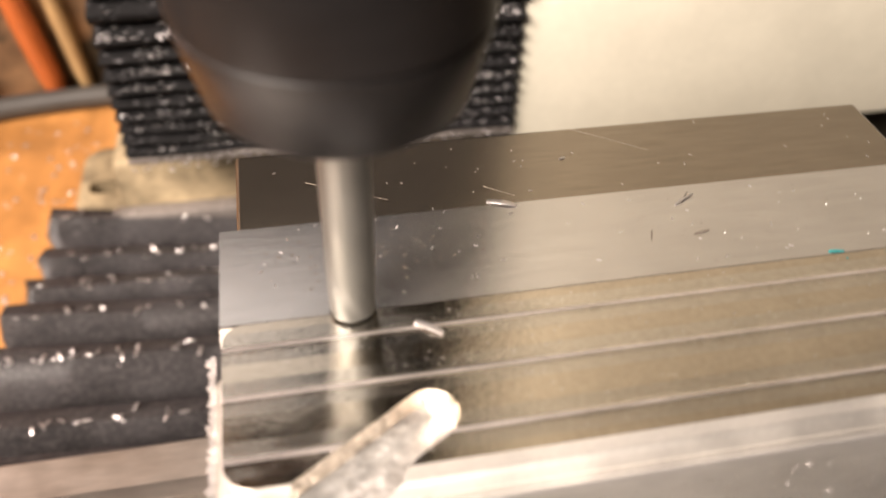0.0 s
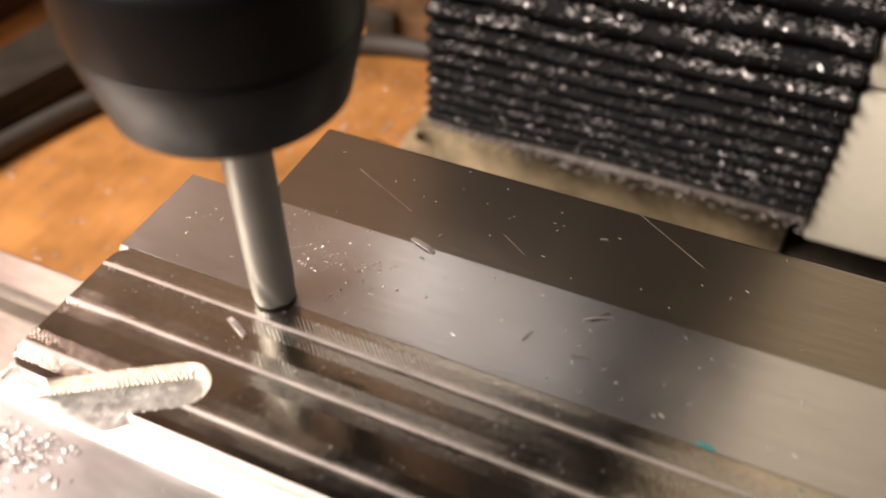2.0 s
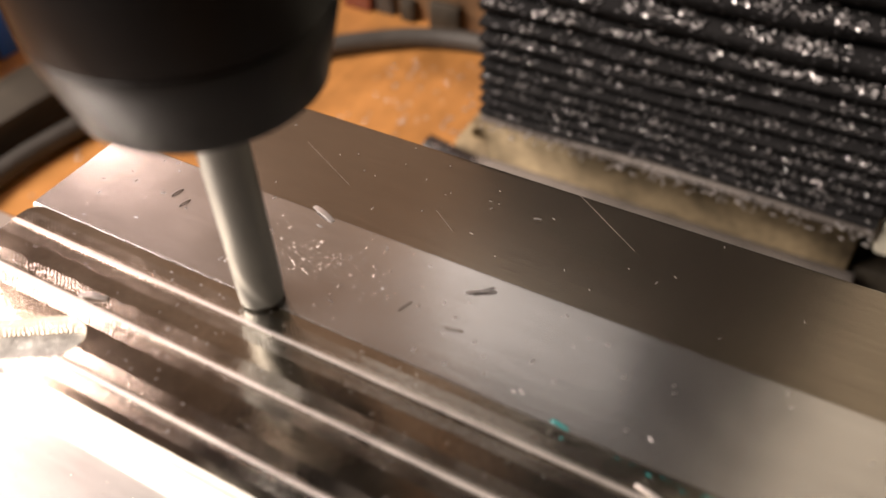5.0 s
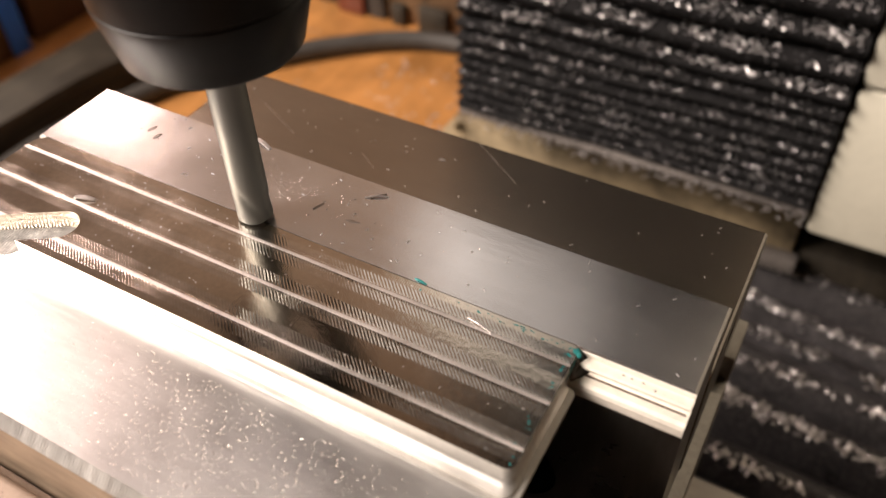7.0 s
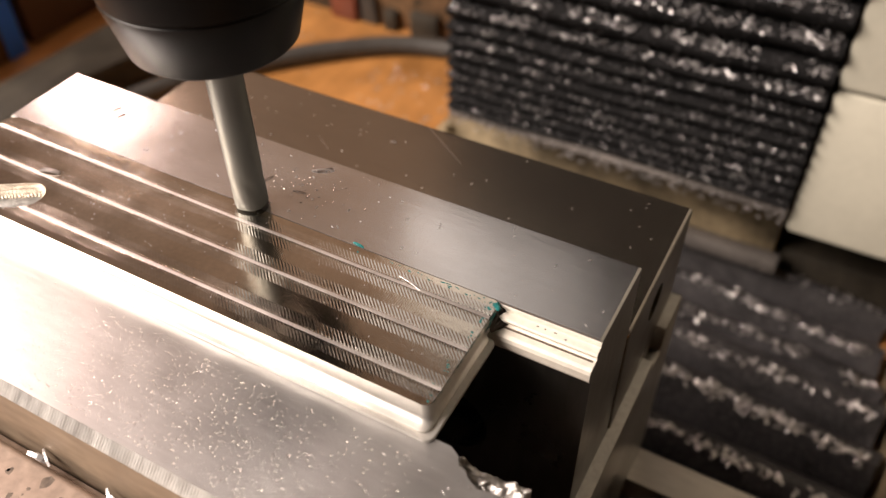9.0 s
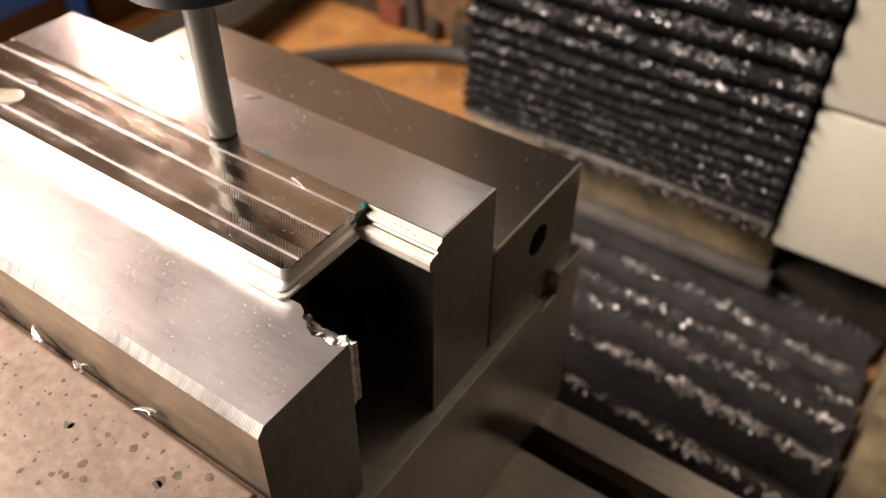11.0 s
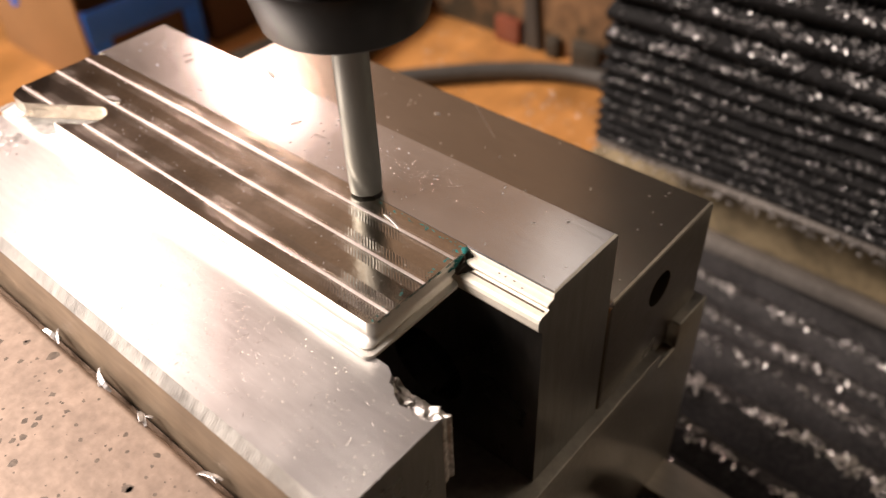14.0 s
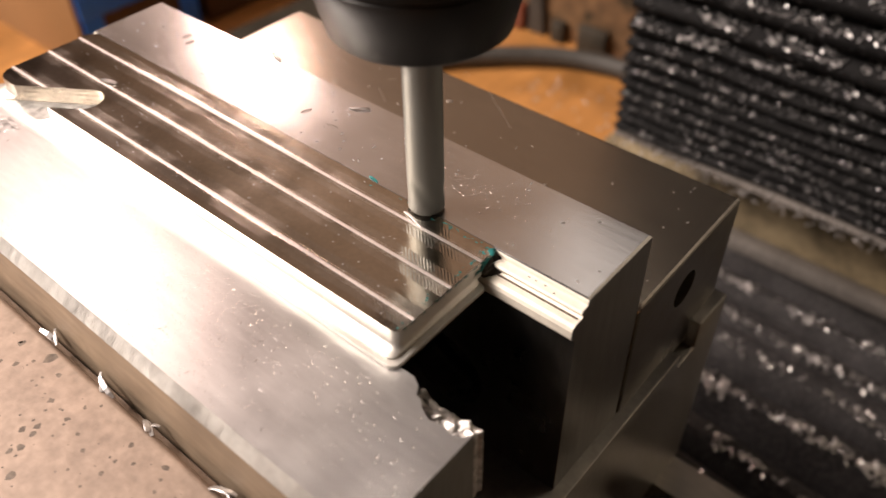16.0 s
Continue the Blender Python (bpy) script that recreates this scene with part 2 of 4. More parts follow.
def lathe(profile, cx, cy, n=64, bm=None):
    """A profile of (radius, height) pairs turned about an upright axis."""
    own = bmesh.new()
    rings = []
    for r, z in profile:
        if r < 1e-6:
            rings.append([own.verts.new(Vector((cx, cy, z)) * MM)])
        else:
            rings.append([own.verts.new(Vector((cx + r * math.cos(6.283185 * i / n), cy + r * math.sin(6.283185 * i / n), z)) * MM) for i in range(n)])
    for p, q in zip(rings, rings[1:]):
        for i in range(n):
            j = (i + 1) % n
            f = [p[i % len(p)], p[j % len(p)], q[j % len(q)], q[i % len(q)]]
            f = list(dict.fromkeys(f))
            if len(f) > 2:
                own.faces.new(f)
    bmesh.ops.recalc_face_normals(own, faces=own.faces)
    smooth(own, 35)
    if bm is None:
        return own
    join(bm, own)
    return bm


def tube(points, radius, n=10, bm=None):
    own = bmesh.new()
    pts = [Vector(p) * MM for p in points]
    rings = []
    for i, p in enumerate(pts):
        d = (pts[min(i + 1, len(pts) - 1)] - pts[max(i - 1, 0)]).normalized()
        u = d.cross(Vector((0, 0, 1)))
        u = u.normalized() if u.length > 1e-4 else Vector((1, 0, 0))
        w = u.cross(d)
        rings.append([own.verts.new(p + (u * math.cos(6.283185 * k / n) + w * math.sin(6.283185 * k / n)) * radius * MM) for k in range(n)])
    for a, b in zip(rings, rings[1:]):
        for k in range(n):
            own.faces.new((a[k], a[(k + 1) % n], b[(k + 1) % n], b[k]))
    own.faces.new(rings[0]), own.faces.new(rings[-1])
    bmesh.ops.recalc_face_normals(own, faces=own.faces)
    smooth(own, 50)
    if bm is None:
        return own
    join(bm, own)
    return bm


def curve_points(points, steps=8):
    """A smooth line through the given points."""
    pts = [Vector(p) for p in points]
    pts = [pts[0] * 2 - pts[1]] + pts + [pts[-1] * 2 - pts[-2]]
    out = []
    for i in range(1, len(pts) - 2):
        a, b, c, d = pts[i - 1:i + 3]
        for k in range(steps):
            t = k / steps
            out.append(0.5 * (2 * b + (c - a) * t + (2 * a - 5 * b + 4 * c - d) * t * t + (3 * b - a - 3 * c + d) * t ** 3))
    return out + [pts[-2]]


def carved(bm, *cutters):
    """bm with the cutters' volumes taken away."""
    me = bpy.data.meshes.new("scratch")
    bm.to_mesh(me)
    bm.free()
    ob = new("scratch", me)
    tools = []
    for c in cutters:
        cm = bpy.data.meshes.new("scratch")
        c.to_mesh(cm)
        c.free()
        tools.append(new("scratch", cm))
        mod = ob.modifiers.new("cut", "BOOLEAN")
        mod.operation, mod.object, mod.solver = "DIFFERENCE", tools[-1], "EXACT"
    bpy.context.view_layer.update()
    done = bmesh.new()
    done.from_object(ob, bpy.context.evaluated_depsgraph_get())
    for o in (ob, *tools):
        m_ = o.data
        bpy.data.objects.remove(o)
        bpy.data.meshes.remove(m_)
    return smooth(done, 30)


def rounded(x0, x1, y0, y1, radii, n=6):
    """A rectangle with its own radius at each corner: (x0,y0), (x1,y0), (x1,y1), (x0,y1)."""
    out = []
    for (cx, cy, a0), r in zip(((x0, y0, 180), (x1, y0, 270), (x1, y1, 0), (x0, y1, 90)), radii):
        sx, sy = (1 if cx == x0 else -1), (1 if cy == y0 else -1)
        for k in range(n + 1):
            a = radians(a0 + 90 * k / n)
            out.append((cx + sx * r + r * math.cos(a), cy + sy * r + r * math.sin(a)))
    return out


def stadium(p, q, r, n=10):
    p, q = Vector(p), Vector(q)
    a = math.atan2(q.y - p.y, q.x - p.x)
    out = []
    for c, s_ in ((q, -90), (p, 90)):
        for k in range(n + 1):
            t = a + radians(s_ + 180 * k / n)
            out.append((c.x + r * math.cos(t), c.y + r * math.sin(t)))
    return out


def chip(bm, at, length, width, curl, turn, tilt=0.0, thick=0.18):
    """One curled sliver, with thickness."""
    m = Matrix.Translation(Vector(at) * MM) @ Euler((tilt, tilt * 0.6, turn)).to_matrix().to_4x4()
    n = 4
    rows = []
    for i in range(n + 1):
        u = i / n - 0.5
        w = width * (1 - 1.2 * u * u) * 0.5
        z = curl * (0.25 - u * u) * length * 1.6
        rows.append([bm.verts.new(m @ (Vector(c) * MM)) for c in ((u * length, -w, z), (u * length, w, z), (u * length, w * 0.8, z + thick), (u * length, -w * 0.8, z + thick))])
    for a, b in zip(rows, rows[1:]):
        for k in range(4):
            bm.faces.new((a[k], a[(k + 1) % 4], b[(k + 1) % 4], b[k]))
    bm.faces.new(rows[0]), bm.faces.new(rows[-1])


MOVING = []   # things that ride on the table
DRIFTING = []   # a chip that also slides and turns
DRIFT = [(0, 29.8, -26.5, -36), (1, 29.2, -28.0, -33), (2, 28.5, -29.0, -27), (2.5, 27.9, -29.8, -22), (3, 26.8, -31.8, 8), (3.5, 26.4, -33.2, 15), (6, 26.2, -33.0, 16), (16, 25.0, -33.6, 18)]


# ---- structure: room ----
def build_room():
    x0, x1, y0, y1, z0, z1 = -1900, 2300, -2300, 436, -1100, 1900
    for name, b in (("wall_north", (x0, x1, y1, y1 + 80, z0, z1)), ("wall_south", (x0, x1, y0 - 80, y0, z0, z1)),
                    ("wall_west", (x0 - 80, x0, y0, y1, z0, z1)), ("wall_east", (x1, x1 + 80, y0, y1, z0, z1))):
        tagged(part(name, box(*b), TAN_WALL if name == "wall_north" else ROOM, None), "light tan workshop wall behind the bench" if name == "wall_north" else "plain tan workshop wall", "wall", kind="structure")
    tagged(part("floor", box(x0, x1, y0, y1, z0 - 80, z0), ROOM, None), "plain workshop floor", "floor", kind="structure")
    tagged(part("ceiling", box(x0, x1, y0, y1, z1, z1 + 80), ROOM, None), "plain tan ceiling", "ceiling", kind="structure")


def build_bench():
    bench = empty("workbench", 0, 100, -1100, "varnished orange plywood workbench under the milling machine", "workbench")
    part("bench_top", box(-1300, 1500, -600, 434, -280, -240, 2), BENCH, bench)
    for x in (-1200, 1400):
        for y in (-520, 380):
            part("leg", box(x - 40, x + 40, y - 40, y + 40, -1100, -280, 3), PALE_WOOD, bench)


# ---- the milling machine ----
def fold_ring(bm, x0, x1, y0, y1, levels, seed):
    """A pleated sleeve: rectangles that step in and out from level to level."""
    rnd = random.Random(seed)
    rings = []
    nx, ny = 36, 12
    for z, inset in levels:
        ring = []
        a, b, c, d = x0 + inset * 0.06, x1 - inset * 0.06, y0 + inset, y1
        pts = [(a + (b - a) * k / nx, c) for k in range(nx)] + [(b, c + (d - c) * k / ny) for k in range(ny)] + \
              [(b - (b - a) * k / nx, d) for k in range(nx)] + [(a, d - (d - c) * k / ny) for k in range(ny)]
        for x, y in pts:
            sag = noise.noise(Vector((x * 0.02, y * 0.03, z * 0.07 + seed))) * 1.4
            ring.append(bm.verts.new(Vector((x, y + sag * 0.6, z + sag + rnd.uniform(-0.2, 0.2))) * MM))
        rings.append(ring)
    for p, q in zip(rings, rings[1:]):
        k = len(p)
        for i in range(k):
            bm.faces.new((p[i], p[(i + 1) % k], q[(i + 1) % k], q[i]))
    bm.faces.new(rings[0]), bm.faces.new(rings[-1])
    bmesh.ops.recalc_face_normals(bm, faces=bm.faces)
    return smooth(bm, 70)


def column_levels():
    """Heights and insets of the upright bellows' pleats, tight at the bottom and open above."""
    z, out, k = -139.0, [(-140.5, 3.0)], 0
    while z < 630:
        pitch = 5.6 + 0.3 * k if z < -92 else min(9 + 1.4 * (k - 7), 22)
        out += [(z, 2.6), (z + pitch * 0.34, 0.0), (z + pitch * 0.48, 0.6), (z + pitch * 0.88, 9.5), (z + pitch * 0.96, 9.0)]
        z += pitch
        k += 1
    return out


def saddle_profile():
    """The flat bellows' section, as (y, z): rounded pleats that fall from the table towards the column."""
    out, y = [], 53.0
    k = 0
    while y < 246:
        top = -172 - 5 * math.sin(k * 1.7) - 0.26 * (y - 70)
        out += [(y, top - 26), (y + 4, top - 9), (y + 10, top), (y + 18, top - 1), (y + 24, top - 9), (y + 28, top - 24)]
        y += 30.5
        k += 1
    return out


def saddle_sag(x, y):
    """How far the flat bellows' cloth lies off its section, along y and z."""
    w = noise.noise(Vector((x * 0.012, y * 0.05, 4.0)))
    return 2.0 * w + 11.0 / (1 + math.exp(-(x - 15) / 28)), 3.4 * w - 0.09 * (x - 30)


def build_machine():
    base = empty("milling_machine", 60, 300, -240, "cream benchtop milling machine with black pleated way covers", "machine")
    # column foot and rear strip
    part("column_foot", box(-80, 118, 256, 420, -239.5, -176, 3), OLD_CREAM, base, "stained cream column foot")
    part("edge_strip", box(-84, 122, 246, 255.7, -212, -203, 1.5), GREY_EDGE, base, "grey metal edge strip")
    lug = carved(prism(rounded(-108, -80.3, 264, 322, (10, 3, 3, 14)), "z", -239.5, -211, 2), prism(stadium((-97, 284), (-91, 284), 5.5), "z", -222, -190))
    part("mounting_lug", lug, OLD_CREAM, base, "pale cream mounting lug with a hole")
    # column behind the bellows and the covers at its side
    part("column", box(-40, 100, 302, 420, -175.5, 760, 6), CREAM, base)
    part("lower_cover", box(119.5, 520, 214.6, 420, -154.6, -77.0, 2.5), CREAM, base, "cream lower sheet cover")
    part("upper_cover", box(119.0, 520, 214, 420, -75.4, 780, 2.5), CREAM, base, "cream upper sheet cover")
    # slab out of view, added so the end faces reflect dark
    part("base_casting", box(223, 620, -180, 428, -239.8, -206, 3), DARK_BAR, base, "dark slab out of view, keeping the jaw ends' reflections dark")
    # dark slab added for the shaded gap under the covers
    part("rear_casting", box(119, 222.5, 263, 428, -239.8, -206, 3), DARK_BAR, base, "dark slab standing in for the shaded gap under the covers")
    part("way_rail", prism([(40, -239.6), (262, -239.6), (262, -200), (40, -182)], "x", 190, 222, 1.5), OLD_CREAM, base, "stained cream way rail")
    # upright bellows
    bm = fold_ring(bmesh.new(), -61, 117.5, 210, 300, column_levels(), 3)
    part("column_bellows", bm, RUBBER, base, "black pleated way cover dusted with chips")
    part("bellows_flange", box(-61, 118, 212, 300, -144.5, -141.0, 0.8), GREY_EDGE, base, "grey flange strip")
    # flat bellows
    bm = bmesh.new()
    prof = saddle_profile()
    nx = 60
    grid = []
    for i in range(nx + 1):
        x = -115 + 301 * i / nx
        col = []
        for j, (y, z) in enumerate(prof):
            dy, dz = saddle_sag(x, y)
            edge = 5 * noise.noise(Vector((j * 0.9, 0, 7.0))) if i in (0, nx) else 0
            col.append(bm.verts.new(Vector((x + edge, y + dy, z + dz)) * MM))
        grid.append(col)
    for a, b in zip(grid, grid[1:]):
        for j in range(len(prof) - 1):
            bm.faces.new((a[j], b[j], b[j + 1], a[j + 1]))
    bmesh.ops.solidify(bm, geom=list(bm.faces), thickness=2.5 * MM)
    bmesh.ops.recalc_face_normals(bm, faces=bm.faces)
    part("saddle_bellows", smooth(bm, 60), SADDLE_CLOTH, base, "black pleated way cover behind the table, chips in its folds")
    # saddle below the table
    part("saddle", box(-110, 176, -150, 48, -239.6, -161, 4), OLD_CREAM, base, "cream saddle under the table")
    # grey panel out of view, added for the rear jaw's bluish reflection
    part("slide_plate", box(-84, 34, 201, 208.5, 200, 326, 1), GREY_PAINT, base, "plain grey panel out of view, added to be reflected in the jaw")
    # unseen head that carries the spindle; dark colour stands for its unlit underside
    part("head", box(-50, 80, -70, 301.5, 655, 790, 8), HEAD_SHADE, base, "milling head out of view, dark for its unlit underside")
    return base


def build_spindle():
    cx, cy = AXIS
    sp = empty("spindle", cx, cy, 38.8, "spinning spindle with a black collet nut and an end mill", "spindle")
    part("spindle_nose", lathe([(0, 57.1), (12.0, 57.1), (12.3, 57.6), (12.3, 240), (16, 242), (16, 260), (30, 264), (30, 656), (0, 656)], cx, cy), NOSE, sp, "bright steel spindle nose")
    nut = [(7.5, 38.9), (13.9, 38.8), (14.7, 39.0), (15.2, 39.5), (17.3, 47.9), (17.55, 48.9), (17.6, 49.6), (17.4, 49.8), (17.4, 50.05), (17.7, 50.3),
           (17.85, 58.6), (17.6, 60.2), (17.2, 60.7)]
    body = part("collet_nut", lathe(nut + [(15.6, 61.0), (15.0, 60.8), (14.4, 58.0), (12.6, 57.0), (12.6, 55), (7.5, 55), (7.5, 38.9)], cx, cy, 96), BLACK_OXIDE, sp, "black collet nut")
    ring = [(17.3, 60.75), (16.9, 61.4), (15.9, 61.7), (15.3, 61.3), (15.4, 60.9)]
    part("nut_rim", lathe(ring + [ring[0]], cx, cy, 96), STEEL_SIDE, body, "polished chamfered rim")
    part("collet", lathe([(3.6, 38.3), (7.2, 38.3), (7.4, 38.9), (7.4, 55), (3.6, 55), (3.6, 38.3)], cx, cy, 48), BRIGHT, sp)
    # end mill: plain shank above, four shallow helical flutes below
    bm = bmesh.new()
    n, rings = 48, []
    for z in [0.75 + 0.5 * k for k in range(17)] + [9.6, 11.0, 50.0]:
        deep = max(0.0, min(1.0, (9.6 - z) / 2.0)) * 0.22
        ring = []
        for i in range(n):
            a = 6.283185 * i / n
            r = TOOL_R - deep * max(0.0, math.sin(4 * (a + z * 0.16))) ** 2
            ring.append(bm.verts.new(Vector((cx + r * math.cos(a), cy + r * math.sin(a), z)) * MM))
        rings.append(ring)
    for p, q in zip(rings, rings[1:]):
        for i in range(n):
            bm.faces.new((p[i], p[(i + 1) % n], q[(i + 1) % n], q[i]))
    bm.faces.new(rings[0]), bm.faces.new(rings[-1])
    bmesh.ops.recalc_face_normals(bm, faces=bm.faces)
    part("end_mill", smooth(bm, 50), CARBIDE, sp, "grey carbide end mill")
    return sp


# ---- the table, the vise and the work ----
def build_table():
    table = empty("machine_table", 60, 0, -160.5, "steel milling table with long T-slots", "table")
    part("table_apron", box(-209.5, 559.5, -169, 47.5, -160.5, -146.2, 1), TABLE, table)
    prof = [(-170, -146), (48.3, -146), (48.3, -126.5), (46.8, -125), (34.3, -125), (34.3, -134), (40, -134), (40, -142), (16, -142), (16, -134), (22, -134), (22, -125),
            (-38, -125), (-38, -134), (-32, -134), (-32, -142), (-56, -142), (-56, -134), (-50, -134), (-50, -125), (-110, -125), (-110, -134), (-104, -134), (-104, -142), (-128, -142), (-128, -134), (-122, -134), (-122, -125), (-170, -125)]
    part("table_top", prism(prof, "x", -210, 560), TABLE, table)
    MOVING.append(table)


def build_vise():
    vise = empty("milling_vise", 75, -20, -125, "ground steel milling vise with aluminium soft jaws clamping a plate", "vise")
    # bed
    bed = [(-185, -124.8), (49.5, -124.8), (49.5, -53.5), (48.5, -52.5), (34.5, -52.5), (34.5, -61), (26, -61), (26, -56), (-185, -56)]
    part("bed", prism(bed, "x", -3, 153.3, 0.6), STEEL_SIDE, vise, "dull steel vise bed")
    # fixed jaw
    hole = bmesh.new()
    bmesh.ops.create_cone(hole, cap_ends=True, segments=32, radius1=4.8 * MM, radius2=4.8 * MM, depth=50 * MM, matrix=pose(0.150, 0.0234, -0.0325, 0, 90, 0))
    block = carved(prism([(0.3, -55.8), (25.5, -55.8), (25.5, -58.5), (33.5, -58.5), (33.5, -52.2), (46.6, -52.2), (46.6, -21.3), (45.6, -20.3), (1.2, -20.3), (0.3, -21.2)], "x", 0.4, 150.6, 0.7), hole)
    smooth(block, 8)
    # end face gets the darkened copy of the steel
    for f in block.faces:
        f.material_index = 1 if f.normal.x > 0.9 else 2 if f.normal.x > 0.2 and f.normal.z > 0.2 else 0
    fixed = part("fixed_jaw", block, [STEEL, STEEL_SHADED_END, TABLE], vise, "ground steel fixed jaw, faintly scratched")
    for k, (a, b) in enumerate((((14.7, 34.9), (31.5, 26.6)), ((76.6, 45.6), (92.1, 35.1)), ((52, 28), (58, 24)))):
        (xa, ya), (xb, yb) = a, b
        bm = prism([(xa, ya), (xb, yb), (xb + 0.05, yb + 0.07), (xa + 0.05, ya + 0.07)], "z", -20.3, -20.288)
        part("scratch", bm, TABLE, fixed, "fine bright scratch")
    # rear soft jaw with the machined step
    sec = [(-0.2, -55.7), (-25.0, -55.7), (-25.0, -7.7), (-25.5, -7.3), (-26.1, -6.7), (-26.4, -6.0), (-26.4, -4.4), (-26.1, -3.7), (-25.4, -3.4), (-23.6, -3.25), (-23.2, -3.0), (-23.2, -2.7), (-23.7, -2.4),
           (-23.8, -1.9), (-23.5, -1.5), (-22.7, -1.35), (-22.0, -1.25), (-21.9, -0.5), (-21.7, -0.15), (-21.3, 0), (-0.9, 0), (-0.2, -0.7)]
    bores = []
    for x in (26, 120):
        c = bmesh.new()
        bmesh.ops.create_cone(c, cap_ends=True, segments=40, radius1=10.2 * MM, radius2=10.2 * MM, depth=26 * MM, matrix=pose(x * MM, -0.0245, -0.0378, 90, 0, 0))
        bores.append(c)
    plate = prism(sec, "x", 0, 150.2)
    bmesh.ops.bevel(plate, geom=[e for e in plate.edges if all(v.co.x > 0.15 and v.co.z > -1e-5 for v in e.verts)], offset=0.5 * MM, segments=1, affect="EDGES")
    plate = smooth(carved(plate, *bores), 8)
    # end and inner face take the copy darkened for what they reflect
    for f in plate.faces:
        c = f.calc_center_median() / MM
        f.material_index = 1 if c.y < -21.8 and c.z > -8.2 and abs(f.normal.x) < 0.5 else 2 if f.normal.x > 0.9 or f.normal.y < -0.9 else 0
    rear = part("rear_jaw_plate", plate, [REAR_JAW, STEP_CUT, JAW_SHADED], vise, "aluminium soft jaw plate with a machined step")
    # dark strip before the step's groove, put in as its shade
    part("step_groove", box(131.5, 149.7, -24.25, -23.85, -3.34, -3.2), PIT, rear, "dark strip for the shade in the step's groove")
    rnd = random.Random(17)
    bm = bmesh.new()
    for k in range(4):
        x, y = rnd.uniform(134, 149), rnd.uniform(-23.2, -22.4)
        box(x - rnd.uniform(0.1, 0.3), x + 0.2, y - 0.12, y + 0.12, -1.5, -1.27 - 0.1 * (-22 - y) / 1.5, 0, bm)
    tagged(part("step_speck", bm, PIT, rear, "dark specks on the step"), kind="stuff")
    for x in (26, 120):
        bm = bmesh.new()
        bmesh.ops.create_cone(bm, cap_ends=True, segments=32, radius1=7.6 * MM, radius2=7.6 * MM, depth=5 * MM, matrix=pose(x * MM, -0.0140, -0.0378, 90, 0, 0))
        part("socket_screw", smooth(bm), BLACK_OXIDE, rear, "black cap screw")
    # front soft jaw with its torn corner
    top = [(-0.5, -77.6), (149.8, -77.6), (149.8, -52.6), (149.0, -54.0), (147.0, -54.9), (145.0, -54.3), (142.6, -55.0), (140.4, -54.0), (139.2, -52.8), (138.0, -52.6), (137.0, -51.0), (135.2, -50.0), (-0.5, -50.0)]
    front = prism(top, "z", -55.8, -5.2)
    edges = [e for e in front.edges if all(abs(v.co.y + 0.0776) < 1e-5 and abs(v.co.z + 0.0052) < 1e-5 for v in e.verts)]
    bmesh.ops.bevel(front, geom=edges, offset=1.9 * MM, segments=1, affect="EDGES")
    # end face darkened like the rear plate's, for its dark reflection
    for f in front.faces:
        f.normal_update()
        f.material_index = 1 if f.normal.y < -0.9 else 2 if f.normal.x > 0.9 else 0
    fp = part("front_jaw_plate", smooth(front, 25), [JAW, BROWN_FACE, JAW_SHADED], vise, "aluminium soft jaw plate with a knurled chamfer")
    bm = bmesh.new()
    prev = None
    for k in range(600):
        lift = 0.03 + (0.014 if k % 2 else 0.0)
        row = [bm.verts.new(Vector((0.2 + 0.249 * k, y - lift * 0.7, z + lift * 0.7)) * MM) for y, z in ((-77.6, -7.1), (-75.7, -5.2))]
        if prev:
            bm.faces.new((prev[0], row[0], row[1], prev[1]))
        prev = row
    bmesh.ops.recalc_face_normals(bm, faces=bm.faces)
    bmesh.ops.solidify(bm, geom=list(bm.faces), thickness=0.15 * MM)
    part("knurled_chamfer", bm, KNURL, fp, "finely serrated bright chamfer")
    lump = bmesh.new()
    bmesh.ops.create_grid(lump, x_segments=34, y_segments=16, size=0.5)
    for v in lump.verts:
        u, w = v.co.x + 0.5, v.co.y + 0.5
        h = noise.fractal(Vector((u * 7, w * 3, 1.3)), 0.8, 2.2, 4) * 1.3
        v.co = Vector((135.4 + 14.2 * u + h * 0.4, -50.2 - 5.0 * w, -7.0 + h + 0.6 * math.sin(u * 9) - 1.2 * abs(w - 0.5))) * MM
    ext = bmesh.ops.extrude_face_region(lump, geom=list(lump.faces))
    for v in [g for g in ext["geom"] if isinstance(g, bmesh.types.BMVert)]:
        v.co.z = -0.024
    bmesh.ops.recalc_face_normals(lump, faces=lump.faces)
    part("torn_corner", smooth(lump, 60), TORN, fp, "torn and smeared jaw corner")
    # moving jaw
    cut = [(-170, -55.8), (-77.8, -55.8), (-77.8, -26), (-79.8, -26), (-79.8, -22.2), (-80.8, -21.2), (-168, -21.2), (-170, -23)]
    mv = part("moving_jaw", prism(cut, "x", 0, 149.0, 0.5), CAST, vise, "grey-brown oily moving jaw with dark pits")
    rnd = random.Random(11)
    bm = bmesh.new()
    for k in range(330):
        x, y = rnd.uniform(4, 146), -82.5 - abs(rnd.gauss(0, 18))
        r = rnd.choice((0.15, 0.2, 0.25, 0.3, 0.4, 0.5, 0.7, 1.0)) * rnd.uniform(0.7, 1.2)
        vs = [bm.verts.new(Vector((x + r * rnd.uniform(0.6, 1.3) * math.cos(a), y + r * rnd.uniform(0.6, 1.3) * math.sin(a), -21.19)) * MM) for a in (0, 0.9, 1.8, 2.7, 3.6, 4.5, 5.4)]
        bm.faces.new(vs)
    tagged(part("pitting", bm, PIT, mv, "small dark pits and oil specks"), kind="stuff")
